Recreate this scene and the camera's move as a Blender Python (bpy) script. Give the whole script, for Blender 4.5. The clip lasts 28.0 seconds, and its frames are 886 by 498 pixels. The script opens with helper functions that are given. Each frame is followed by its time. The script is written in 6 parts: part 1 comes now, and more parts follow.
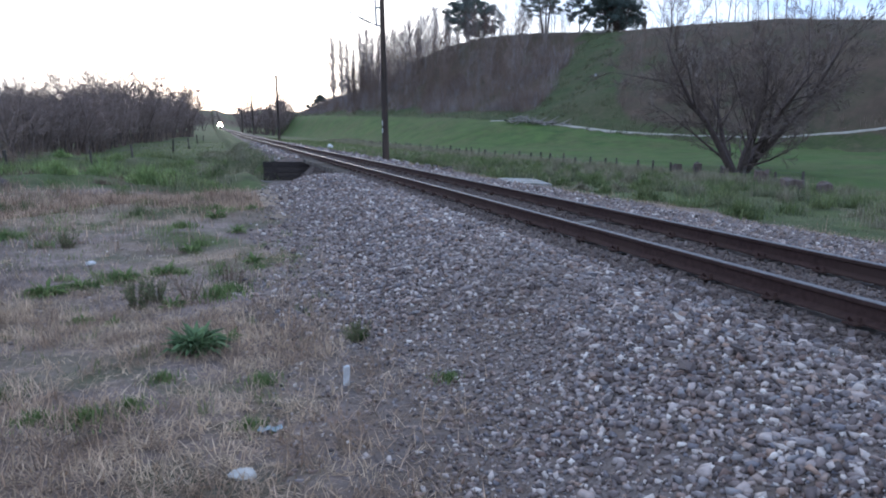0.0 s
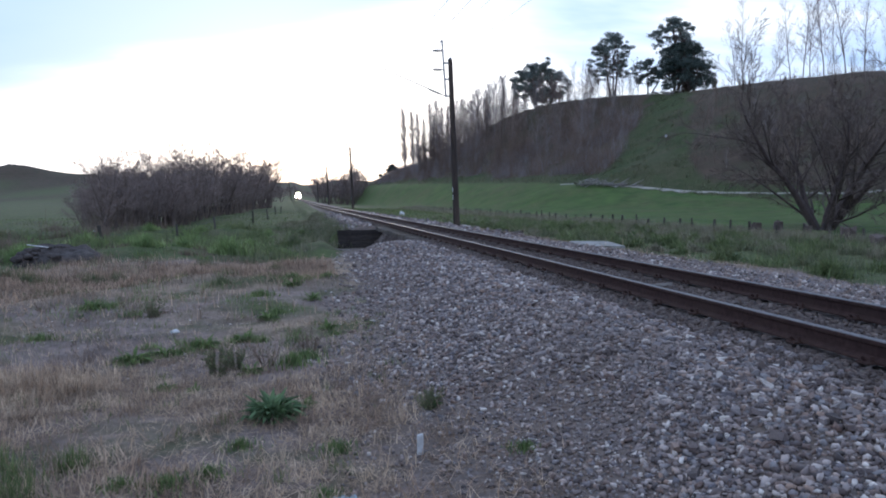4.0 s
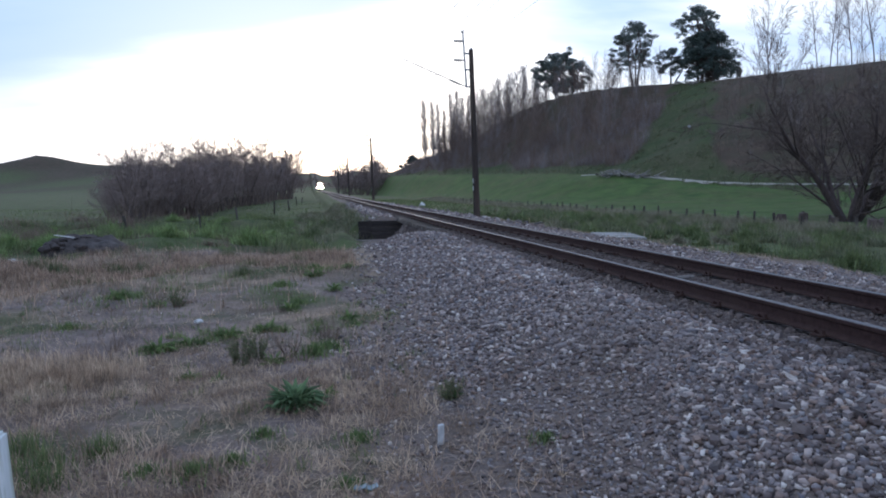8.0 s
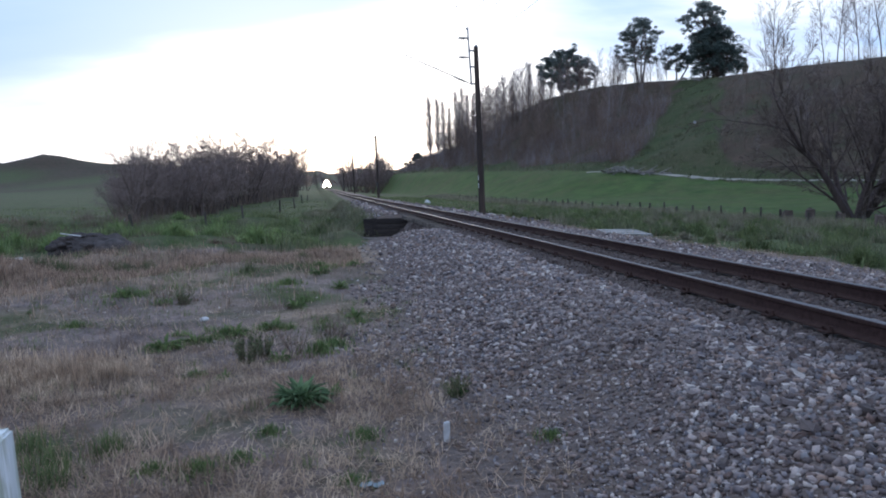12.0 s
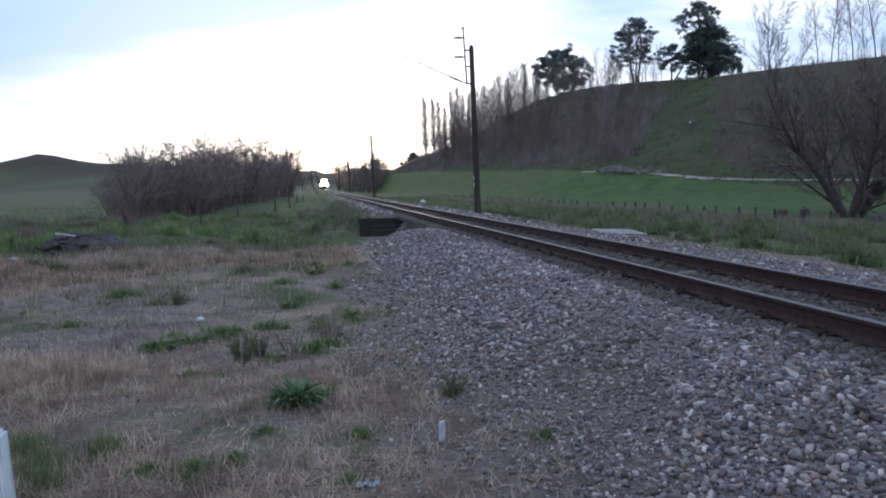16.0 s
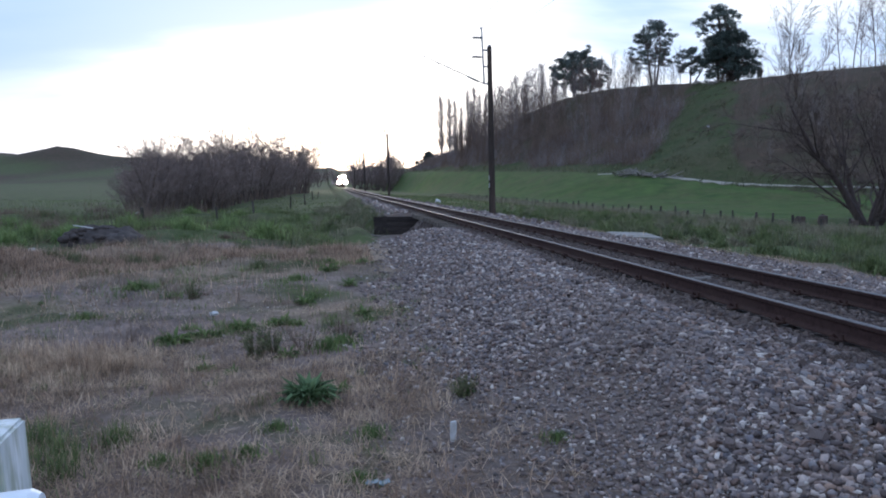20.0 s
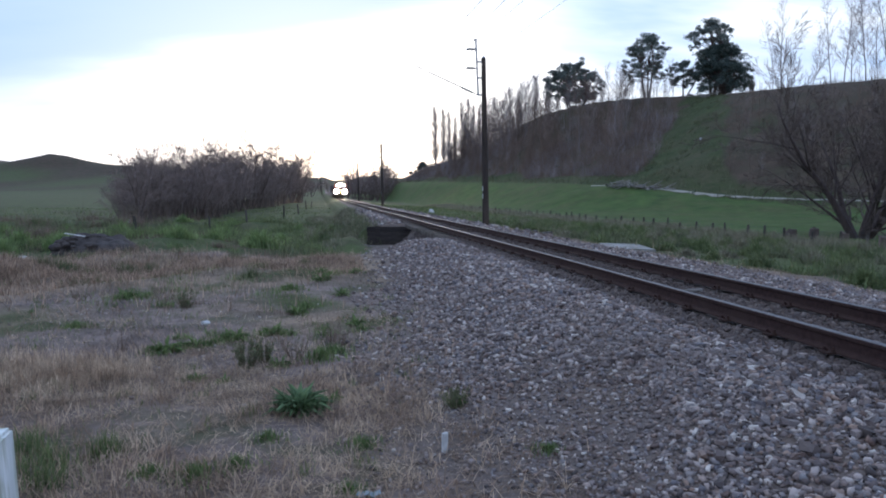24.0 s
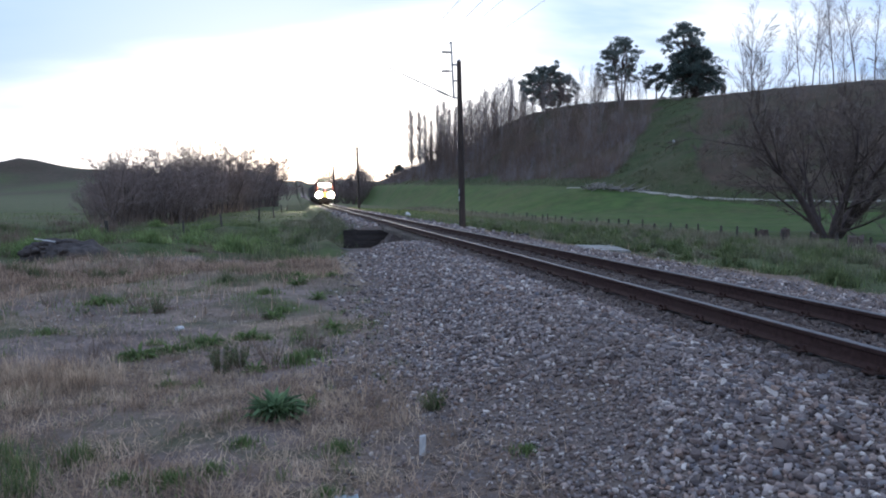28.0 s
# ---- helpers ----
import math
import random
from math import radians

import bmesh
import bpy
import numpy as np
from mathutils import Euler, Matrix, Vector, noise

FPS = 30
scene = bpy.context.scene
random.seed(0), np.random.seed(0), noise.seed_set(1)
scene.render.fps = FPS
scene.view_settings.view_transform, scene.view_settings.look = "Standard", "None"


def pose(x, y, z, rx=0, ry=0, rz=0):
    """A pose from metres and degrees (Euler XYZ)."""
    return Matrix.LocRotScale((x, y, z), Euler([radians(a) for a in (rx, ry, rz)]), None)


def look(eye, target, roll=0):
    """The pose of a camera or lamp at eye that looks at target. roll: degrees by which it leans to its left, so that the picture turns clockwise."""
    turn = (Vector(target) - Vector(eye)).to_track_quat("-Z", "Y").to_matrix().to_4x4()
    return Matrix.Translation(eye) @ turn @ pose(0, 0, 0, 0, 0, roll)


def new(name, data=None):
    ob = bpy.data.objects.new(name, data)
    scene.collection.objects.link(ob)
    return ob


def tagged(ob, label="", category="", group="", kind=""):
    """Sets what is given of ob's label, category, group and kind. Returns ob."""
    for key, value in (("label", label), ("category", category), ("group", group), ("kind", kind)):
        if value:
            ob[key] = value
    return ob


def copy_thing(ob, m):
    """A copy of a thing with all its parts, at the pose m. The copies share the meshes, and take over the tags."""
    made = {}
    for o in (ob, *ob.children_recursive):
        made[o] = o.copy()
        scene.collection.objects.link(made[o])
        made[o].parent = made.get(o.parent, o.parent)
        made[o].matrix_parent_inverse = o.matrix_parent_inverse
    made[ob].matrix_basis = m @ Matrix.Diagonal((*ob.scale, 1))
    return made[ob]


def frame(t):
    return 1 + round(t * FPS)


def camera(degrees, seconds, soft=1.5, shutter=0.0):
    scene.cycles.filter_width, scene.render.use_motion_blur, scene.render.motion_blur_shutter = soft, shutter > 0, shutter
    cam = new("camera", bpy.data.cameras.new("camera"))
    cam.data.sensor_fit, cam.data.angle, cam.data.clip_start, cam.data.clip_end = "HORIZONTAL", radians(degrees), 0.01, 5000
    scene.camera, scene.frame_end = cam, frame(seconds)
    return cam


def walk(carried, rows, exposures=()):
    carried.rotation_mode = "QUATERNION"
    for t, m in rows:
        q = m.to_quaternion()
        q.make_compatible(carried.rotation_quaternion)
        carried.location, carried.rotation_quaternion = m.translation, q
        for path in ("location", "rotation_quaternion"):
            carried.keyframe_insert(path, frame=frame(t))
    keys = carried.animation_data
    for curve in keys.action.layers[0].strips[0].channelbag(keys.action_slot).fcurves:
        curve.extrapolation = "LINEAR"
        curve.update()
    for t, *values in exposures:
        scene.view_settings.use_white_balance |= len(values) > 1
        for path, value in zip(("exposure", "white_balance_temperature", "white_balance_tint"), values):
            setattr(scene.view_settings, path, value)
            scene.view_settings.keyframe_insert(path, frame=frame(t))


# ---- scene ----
cam = camera(63.8, 28.0, soft=1.9)
PATH = [
    (0, (0.01, 0.005, 1.541), (0.596, 1.889, 1.214), 0.6),
    (0.5, (0.005, 0.015, 1.541), (0.584, 1.903, 1.224), 1.2),
    (1, (0.002, 0.012, 1.541), (0.557, 1.909, 1.239), 1.0),
    (1.5, (0.006, 0.01, 1.543), (0.529, 1.921, 1.268), -0.2),
    (2, (0.002, -0.006, 1.549), (0.484, 1.921, 1.314), -0.7),
    (2.5, (0.004, 0.001, 1.549), (0.456, 1.939, 1.35), -0.9),
    (3, (0.006, 0.006, 1.543), (0.427, 1.954, 1.376), -0.9),
    (3.5, (0.007, 0.005, 1.548), (0.411, 1.958, 1.397), -1.0),
    (5.5, (0.009, 0.009, 1.544), (0.403, 1.965, 1.402), -1.0),
    (6, (0.008, 0.005, 1.545), (0.404, 1.96, 1.398), -0.9),
    (6.5, (0.008, 0.006, 1.545), (0.404, 1.961, 1.393), -0.9),
    (7, (0.004, -0.002, 1.547), (0.387, 1.954, 1.388), -1.1),
    (7.5, (0.0, -0.002, 1.549), (0.365, 1.957, 1.385), -1.1),
    (8, (0.0, -0.006, 1.551), (0.342, 1.957, 1.381), -1.0),
    (8.5, (0.001, 0.003, 1.547), (0.33, 1.968, 1.375), -1.1),
    (9, (0.003, 0.006, 1.548), (0.321, 1.972, 1.373), -1.2),
    (9.5, (0.003, -0.002, 1.548), (0.319, 1.966, 1.372), -1.2),
    (10, (0.002, 0.003, 1.548), (0.317, 1.97, 1.371), -1.2),
    (10.5, (0.001, -0.002, 1.55), (0.318, 1.965, 1.373), -1.2),
    (11, (0.004, 0.005, 1.547), (0.324, 1.972, 1.37), -1.2),
    (11.5, (0.003, 0.003, 1.546), (0.326, 1.969, 1.369), -1.2),
    (12, (0.002, 0.004, 1.548), (0.329, 1.97, 1.371), -1.2),
    (12.5, (0.001, 0.003, 1.548), (0.331, 1.968, 1.371), -1.2),
    (14.5, (0.003, 0.004, 1.546), (0.34, 1.967, 1.368), -1.2),
    (15, (0.001, 0.0, 1.547), (0.34, 1.963, 1.369), -1.2),
    (15.5, (0.003, 0.004, 1.546), (0.342, 1.967, 1.368), -1.2),
    (16, (0.003, -0.001, 1.548), (0.342, 1.962, 1.37), -1.2),
    (16.5, (0.002, -0.001, 1.548), (0.342, 1.961, 1.37), -1.2),
    (17, (0.002, 0.001, 1.548), (0.343, 1.964, 1.37), -1.2),
    (17.5, (0.002, 0.001, 1.548), (0.343, 1.964, 1.37), -1.2),
    (18, (0.002, 0.002, 1.547), (0.342, 1.964, 1.369), -1.2),
    (18.5, (0.001, 0.001, 1.549), (0.342, 1.964, 1.37), -1.2),
    (19, (0.003, 0.001, 1.548), (0.339, 1.964, 1.37), -1.2),
    (19.5, (0.001, 0.002, 1.548), (0.329, 1.967, 1.369), -1.0),
    (20, (-0.004, 0.002, 1.551), (0.297, 1.971, 1.372), -0.1),
    (20.5, (-0.002, 0.002, 1.551), (0.301, 1.972, 1.382), 0.4),
    (21, (0.0, 0.002, 1.55), (0.323, 1.971, 1.409), -0.1),
    (21.5, (0.0, 0.003, 1.547), (0.323, 1.972, 1.401), 0.3),
    (23.5, (-0.001, 0.004, 1.55), (0.321, 1.972, 1.402), 0.3),
    (24, (-0.001, -0.003, 1.554), (0.319, 1.965, 1.404), 0.3),
    (24.5, (-0.001, -0.001, 1.553), (0.319, 1.968, 1.404), 0.3),
    (25, (0.001, 0.002, 1.552), (0.321, 1.971, 1.403), 0.2),
    (25.5, (0.001, 0.004, 1.55), (0.323, 1.972, 1.402), 0.3),
    (26, (0.001, 0.002, 1.552), (0.338, 1.967, 1.405), 0.2),
    (26.5, (0.003, 0.002, 1.548), (0.374, 1.963, 1.405), -0.0),
    (27, (0.001, 0.0, 1.549), (0.393, 1.956, 1.406), 0.0),
    (27.5, (0.002, 0.003, 1.547), (0.391, 1.96, 1.407), 0.0),
    (28, (0.003, 0.001, 1.55), (0.387, 1.959, 1.408), -0.0),
]
walk(cam, [(t, look(eye, target, roll)) for t, eye, target, roll in PATH],
     exposures=[(0.0, 0.68, 5700, 10), (1.0, 0.65, 5700, 10), (2.0, 0.60, 5700, 10), (3.0, 0.42, 5700, 10), (6.0, 0.16, 5700, 10), (12.0, 0.18, 5700, 10), (28.0, 0.18, 5700, 10)])

# ---------------- world, sun ----------------
SUN_AZ = radians(0.0)      # clockwise from +y, the way the track runs
SUN_EL = radians(5.0)


def build_world():
    w = bpy.data.worlds.new("dusk_sky")
    scene.world = w
    w.use_nodes = True
    nt = w.node_tree
    nt.nodes.clear()
    N, L = nt.nodes.new, nt.links.new
    out = N("ShaderNodeOutputWorld")
    bg = N("ShaderNodeBackground")
    sky = N("ShaderNodeTexSky")
    sky.sky_type = "NISHITA"
    sky.sun_disc = False
    sky.sun_elevation = SUN_EL
    sky.sun_rotation = SUN_AZ
    sky.air_density, sky.dust_density, sky.ozone_density = 1.0, 1.5, 2.0
    skym = N("ShaderNodeVectorMath"); skym.operation = "SCALE"; skym.inputs["Scale"].default_value = 0.15
    L(sky.outputs[0], skym.inputs[0])
    tc = N("ShaderNodeTexCoord")
    # cloud deck: the direction projected on a flat layer
    sep = N("ShaderNodeSeparateXYZ"); L(tc.outputs["Generated"], sep.inputs[0])
    zc = N("ShaderNodeMath"); zc.operation = "MAXIMUM"; zc.inputs[1].default_value = 0.0; L(sep.outputs[2], zc.inputs[0])
    za = N("ShaderNodeMath"); za.operation = "ADD"; za.inputs[1].default_value = 0.16; L(zc.outputs[0], za.inputs[0])
    inv = N("ShaderNodeMath"); inv.operation = "DIVIDE"; inv.inputs[0].default_value = 1.0; L(za.outputs[0], inv.inputs[1])
    proj = N("ShaderNodeVectorMath"); proj.operation = "SCALE"
    L(tc.outputs["Generated"], proj.inputs[0]); L(inv.outputs[0], proj.inputs["Scale"])
    mp = N("ShaderNodeMapping"); mp.inputs["Scale"].default_value = (0.55, 1.1, 0.0)
    mp.inputs["Rotation"].default_value = (0, 0, radians(24)); mp.inputs["Location"].default_value = (0.55, 0.35, 0)
    L(proj.outputs[0], mp.inputs[0])
    no = N("ShaderNodeTexNoise"); no.inputs["Scale"].default_value = 1.0; no.inputs["Detail"].default_value = 6
    no.inputs["Roughness"].default_value = 0.5
    L(mp.outputs[0], no.inputs["Vector"])
    # angle from the place where the sun went down
    dot = N("ShaderNodeVectorMath"); dot.operation = "DOT_PRODUCT"
    el = SUN_EL + radians(3)
    dot.inputs[1].default_value = (math.sin(SUN_AZ) * math.cos(el), math.cos(SUN_AZ) * math.cos(el), math.sin(el))
    L(tc.outputs["Generated"], dot.inputs[0])
    glow = N("ShaderNodeMapRange"); glow.interpolation_type = "SMOOTHSTEP"
    glow.inputs["From Min"].default_value = 0.915; glow.inputs["From Max"].default_value = 0.992
    L(dot.outputs["Value"], glow.inputs["Value"])
    # low bright band of thin high cloud
    band = N("ShaderNodeMapRange"); band.interpolation_type = "SMOOTHSTEP"
    band.inputs["From Min"].default_value = 0.22; band.inputs["From Max"].default_value = 0.04
    L(sep.outputs[2], band.inputs["Value"])
    lit = N("ShaderNodeMix"); lit.data_type = "RGBA"
    lit.inputs["A"].default_value = (0.38, 0.59, 0.95, 1); lit.inputs["B"].default_value = (1.14, 1.14, 1.14, 1)
    ramp = N("ShaderNodeValToRGB")
    ramp.color_ramp.elements[0].position = 0.42; ramp.color_ramp.elements[1].position = 0.60
    L(no.outputs["Fac"], ramp.inputs[0])
    L(ramp.outputs[0], lit.inputs["Factor"])
    low = N("ShaderNodeMix"); low.data_type = "RGBA"
    low.inputs["B"].default_value = (1.12, 1.10, 1.10, 1)
    bm_ = N("ShaderNodeMath"); bm_.operation = "MULTIPLY"; bm_.inputs[1].default_value = 0.75; L(band.outputs[0], bm_.inputs[0])
    L(bm_.outputs[0], low.inputs["Factor"]); L(lit.outputs["Result"], low.inputs["A"])
    hot = N("ShaderNodeMix"); hot.data_type = "RGBA"; hot.inputs["B"].default_value = (1.7, 1.6, 1.5, 1)
    L(glow.outputs[0], hot.inputs["Factor"]); L(low.outputs["Result"], hot.inputs["A"])
    # sheet of blue-grey cloud above the glow, sinking towards the field side
    tilt = N("ShaderNodeMath"); tilt.operation = "MULTIPLY_ADD"; tilt.inputs[1].default_value = -0.20
    L(sep.outputs[0], tilt.inputs[0]); L(sep.outputs[2], tilt.inputs[2])
    rag = N("ShaderNodeMath"); rag.operation = "MULTIPLY_ADD"; rag.inputs[1].default_value = 0.20
    L(no.outputs["Fac"], rag.inputs[0]); L(tilt.outputs[0], rag.inputs[2])
    up = N("ShaderNodeMapRange"); up.interpolation_type = "SMOOTHSTEP"
    up.inputs["From Min"].default_value = 0.265; up.inputs["From Max"].default_value = 0.345
    L(rag.outputs[0], up.inputs["Value"])
    end = N("ShaderNodeMapRange"); end.interpolation_type = "SMOOTHSTEP"
    end.inputs["From Min"].default_value = 0.75; end.inputs["From Max"].default_value = 0.50
    L(rag.outputs[0], end.inputs["Value"])
    both = N("ShaderNodeMath"); both.operation = "MULTIPLY"; L(up.outputs[0], both.inputs[0]); L(end.outputs[0], both.inputs[1])
    most = N("ShaderNodeMath"); most.operation = "MULTIPLY"; most.inputs[1].default_value = 0.85; L(both.outputs[0], most.inputs[0])
    sheet = N("ShaderNodeMix"); sheet.data_type = "RGBA"; sheet.inputs["B"].default_value = (0.43, 0.60, 0.91, 1)
    L(most.outputs[0], sheet.inputs["Factor"]); L(hot.outputs["Result"], sheet.inputs["A"])
    mixs = N("ShaderNodeMix"); mixs.data_type = "RGBA"; mixs.inputs["Factor"].default_value = 0.86
    L(skym.outputs[0], mixs.inputs["A"]); L(sheet.outputs["Result"], mixs.inputs["B"])
    L(mixs.outputs["Result"], bg.inputs["Color"])
    bg.inputs["Strength"].default_value = 1.0
    L(bg.outputs[0], out.inputs[0])


build_world()
sun = new("sun", bpy.data.lights.new("sun", "SUN"))
sun.data.energy, sun.data.angle, sun.data.color = 0.5, radians(18), (1.0, 0.86, 0.7)
sun.matrix_world = look((0, 0, 30), (-30 * math.sin(SUN_AZ), -30 * math.cos(SUN_AZ), 30 - 30 * math.tan(radians(9))))

# ---------------- materials ----------------


def mat(name, a, b, scale=8.0, rough=0.85, metal=0.0, bump=0.3, bump_scale=None, c=None, c_scale=0.7, rand=0.0, spec=0.3,
        stretch=(1, 1, 1), island=False):
    """Two tones mixed by fine noise, a third by broad noise, and relief."""
    m = bpy.data.materials.new(name)
    m.use_nodes = True
    nt = m.node_tree
    N, L = nt.nodes.new, nt.links.new
    p = nt.nodes["Principled BSDF"]
    p.inputs["Roughness"].default_value, p.inputs["Metallic"].default_value = rough, metal
    p.inputs["Specular IOR Level"].default_value = spec
    tc = N("ShaderNodeTexCoord")
    mp = N("ShaderNodeMapping"); mp.inputs["Scale"].default_value = stretch
    L(tc.outputs["Object"], mp.inputs[0])
    n1 = N("ShaderNodeTexNoise"); n1.inputs["Scale"].default_value = scale; n1.inputs["Detail"].default_value = 5
    L(mp.outputs[0], n1.inputs["Vector"])
    r1 = N("ShaderNodeMapRange"); r1.inputs["From Min"].default_value, r1.inputs["From Max"].default_value = 0.35, 0.65
    L(n1.outputs["Fac"], r1.inputs["Value"])
    mix = N("ShaderNodeMix"); mix.data_type = "RGBA"
    mix.inputs["A"].default_value, mix.inputs["B"].default_value = (*a, 1), (*b, 1)
    L(r1.outputs[0], mix.inputs["Factor"])
    col = mix.outputs["Result"]
    if c:
        n2 = N("ShaderNodeTexNoise"); n2.inputs["Scale"].default_value = c_scale; n2.inputs["Detail"].default_value = 3
        L(mp.outputs[0], n2.inputs["Vector"])
        r2 = N("ShaderNodeMapRange"); r2.inputs["From Min"].default_value, r2.inputs["From Max"].default_value = 0.45, 0.62
        L(n2.outputs["Fac"], r2.inputs["Value"])
        m2 = N("ShaderNodeMix"); m2.data_type = "RGBA"; m2.inputs["B"].default_value = (*c, 1)
        L(r2.outputs[0], m2.inputs["Factor"]); L(col, m2.inputs["A"])
        col = m2.outputs["Result"]
    if rand:
        if island:
            g = N("ShaderNodeNewGeometry"); rnd = g.outputs["Random Per Island"]
        else:
            g = N("ShaderNodeObjectInfo"); rnd = g.outputs["Random"]
        mr = N("ShaderNodeMapRange"); mr.inputs["To Min"].default_value, mr.inputs["To Max"].default_value = 1 - rand, 1 + rand
        L(rnd, mr.inputs["Value"])
        hs = N("ShaderNodeHueSaturation"); L(mr.outputs[0], hs.inputs["Value"]); L(col, hs.inputs["Color"])
        col = hs.outputs["Color"]
    L(col, p.inputs["Base Color"])
    if bump:
        n3 = N("ShaderNodeTexNoise"); n3.inputs["Scale"].default_value = bump_scale or scale * 3; n3.inputs["Detail"].default_value = 4
        L(mp.outputs[0], n3.inputs["Vector"])
        bp = N("ShaderNodeBump"); bp.inputs["Strength"].default_value = bump; bp.inputs["Distance"].default_value = 0.02
        L(n3.outputs["Fac"], bp.inputs["Height"]); L(bp.outputs[0], p.inputs["Normal"])
    return m


def leaf_mat(name, a, b, rand=0.35):
    m = mat(name, a, b, scale=3.0, rough=0.7, bump=0, rand=rand, island=True, spec=0.2)
    nt = m.node_tree
    p = nt.nodes["Principled BSDF"]
    tr = nt.nodes.new("ShaderNodeBsdfTranslucent")
    nt.links.new(p.inputs["Base Color"].links[0].from_socket, tr.inputs["Color"])
    mx = nt.nodes.new("ShaderNodeMixShader"); mx.inputs[0].default_value = 0.4
    nt.links.new(p.outputs[0], mx.inputs[1]); nt.links.new(tr.outputs[0], mx.inputs[2])
    nt.links.new(mx.outputs[0], nt.nodes["Material Output"].inputs[0])
    return m


def glow_mat(name, colour, strength):
    m = bpy.data.materials.new(name)
    m.use_nodes = True
    p = m.node_tree.nodes["Principled BSDF"]
    p.inputs["Base Color"].default_value = (0.8, 0.8, 0.8, 1)
    p.inputs["Emission Color"].default_value = (*colour, 1)
    p.inputs["Emission Strength"].default_value = strength
    return m


def stone_mat(name="ballast_stone", dust_col=(0.18, 0.140, 0.124), dusty=0.5, low=0.5):
    """Crushed greywacke: each stone its own grey, brown or blue-grey tone."""
    m = bpy.data.materials.new(name)
    m.use_nodes = True
    nt = m.node_tree
    N, L = nt.nodes.new, nt.links.new
    p = nt.nodes["Principled BSDF"]
    p.inputs["Roughness"].default_value = 0.8
    g = N("ShaderNodeNewGeometry")
    oi = N("ShaderNodeObjectInfo")
    ad = N("ShaderNodeMath"); ad.operation = "ADD"; L(g.outputs["Random Per Island"], ad.inputs[0]); L(oi.outputs["Random"], ad.inputs[1])
    fr = N("ShaderNodeMath"); fr.operation = "FRACT"; L(ad.outputs[0], fr.inputs[0])
    r = N("ShaderNodeValToRGB")
    cr = r.color_ramp
    tones = [(0.0, (0.058, 0.045, 0.044)), (0.14, (0.117, 0.089, 0.086)), (0.28, (0.222, 0.178, 0.166)), (0.40, (0.149, 0.095, 0.079)), (0.50, (0.201, 0.186, 0.191)), (0.60, (0.296, 0.240, 0.224)),
             (0.70, (0.133, 0.125, 0.143)), (0.78, (0.264, 0.178, 0.137)), (0.88, (0.391, 0.328, 0.308)), (0.955, (0.450, 0.385, 0.350)), (0.995, (0.606, 0.546, 0.505))]
    cr.elements[0].position, cr.elements[0].color = tones[0][0], (*tones[0][1], 1)
    cr.elements[1].position, cr.elements[1].color = tones[-1][0], (*tones[-1][1], 1)
    for pos, col in tones[1:-1]:
        e = cr.elements.new(pos); e.color = (*col, 1)
    L(fr.outputs[0], r.inputs[0])
    tc = N("ShaderNodeTexCoord")
    n = N("ShaderNodeTexNoise"); n.inputs["Scale"].default_value = 35; n.inputs["Detail"].default_value = 4; L(tc.outputs["Object"], n.inputs["Vector"])
    mr = N("ShaderNodeMapRange"); mr.inputs["To Min"].default_value, mr.inputs["To Max"].default_value = 0.7, 1.3; L(n.outputs["Fac"], mr.inputs["Value"])
    hs = N("ShaderNodeHueSaturation"); L(r.outputs[0], hs.inputs["Color"]); L(mr.outputs[0], hs.inputs["Value"])
    n2 = N("ShaderNodeTexNoise"); n2.inputs["Scale"].default_value = 0.6; n2.inputs["Detail"].default_value = 3; L(tc.outputs["Object"], n2.inputs["Vector"])
    mr2 = N("ShaderNodeMapRange"); mr2.inputs["From Min"].default_value, mr2.inputs["From Max"].default_value = low, low + 0.2; mr2.inputs["To Max"].default_value = dusty
    L(n2.outputs["Fac"], mr2.inputs["Value"])
    dust = N("ShaderNodeMix"); dust.data_type = "RGBA"; dust.inputs["B"].default_value = (*dust_col, 1)
    L(mr2.outputs[0], dust.inputs["Factor"]); L(hs.outputs["Color"], dust.inputs["A"])
    L(dust.outputs["Result"], p.inputs["Base Color"])
    bp = N("ShaderNodeBump"); bp.inputs["Strength"].default_value = 0.4; bp.inputs["Distance"].default_value = 0.01
    n3 = N("ShaderNodeTexNoise"); n3.inputs["Scale"].default_value = 60; L(tc.outputs["Object"], n3.inputs["Vector"])
    L(n3.outputs["Fac"], bp.inputs["Height"]); L(bp.outputs[0], p.inputs["Normal"])
    return m


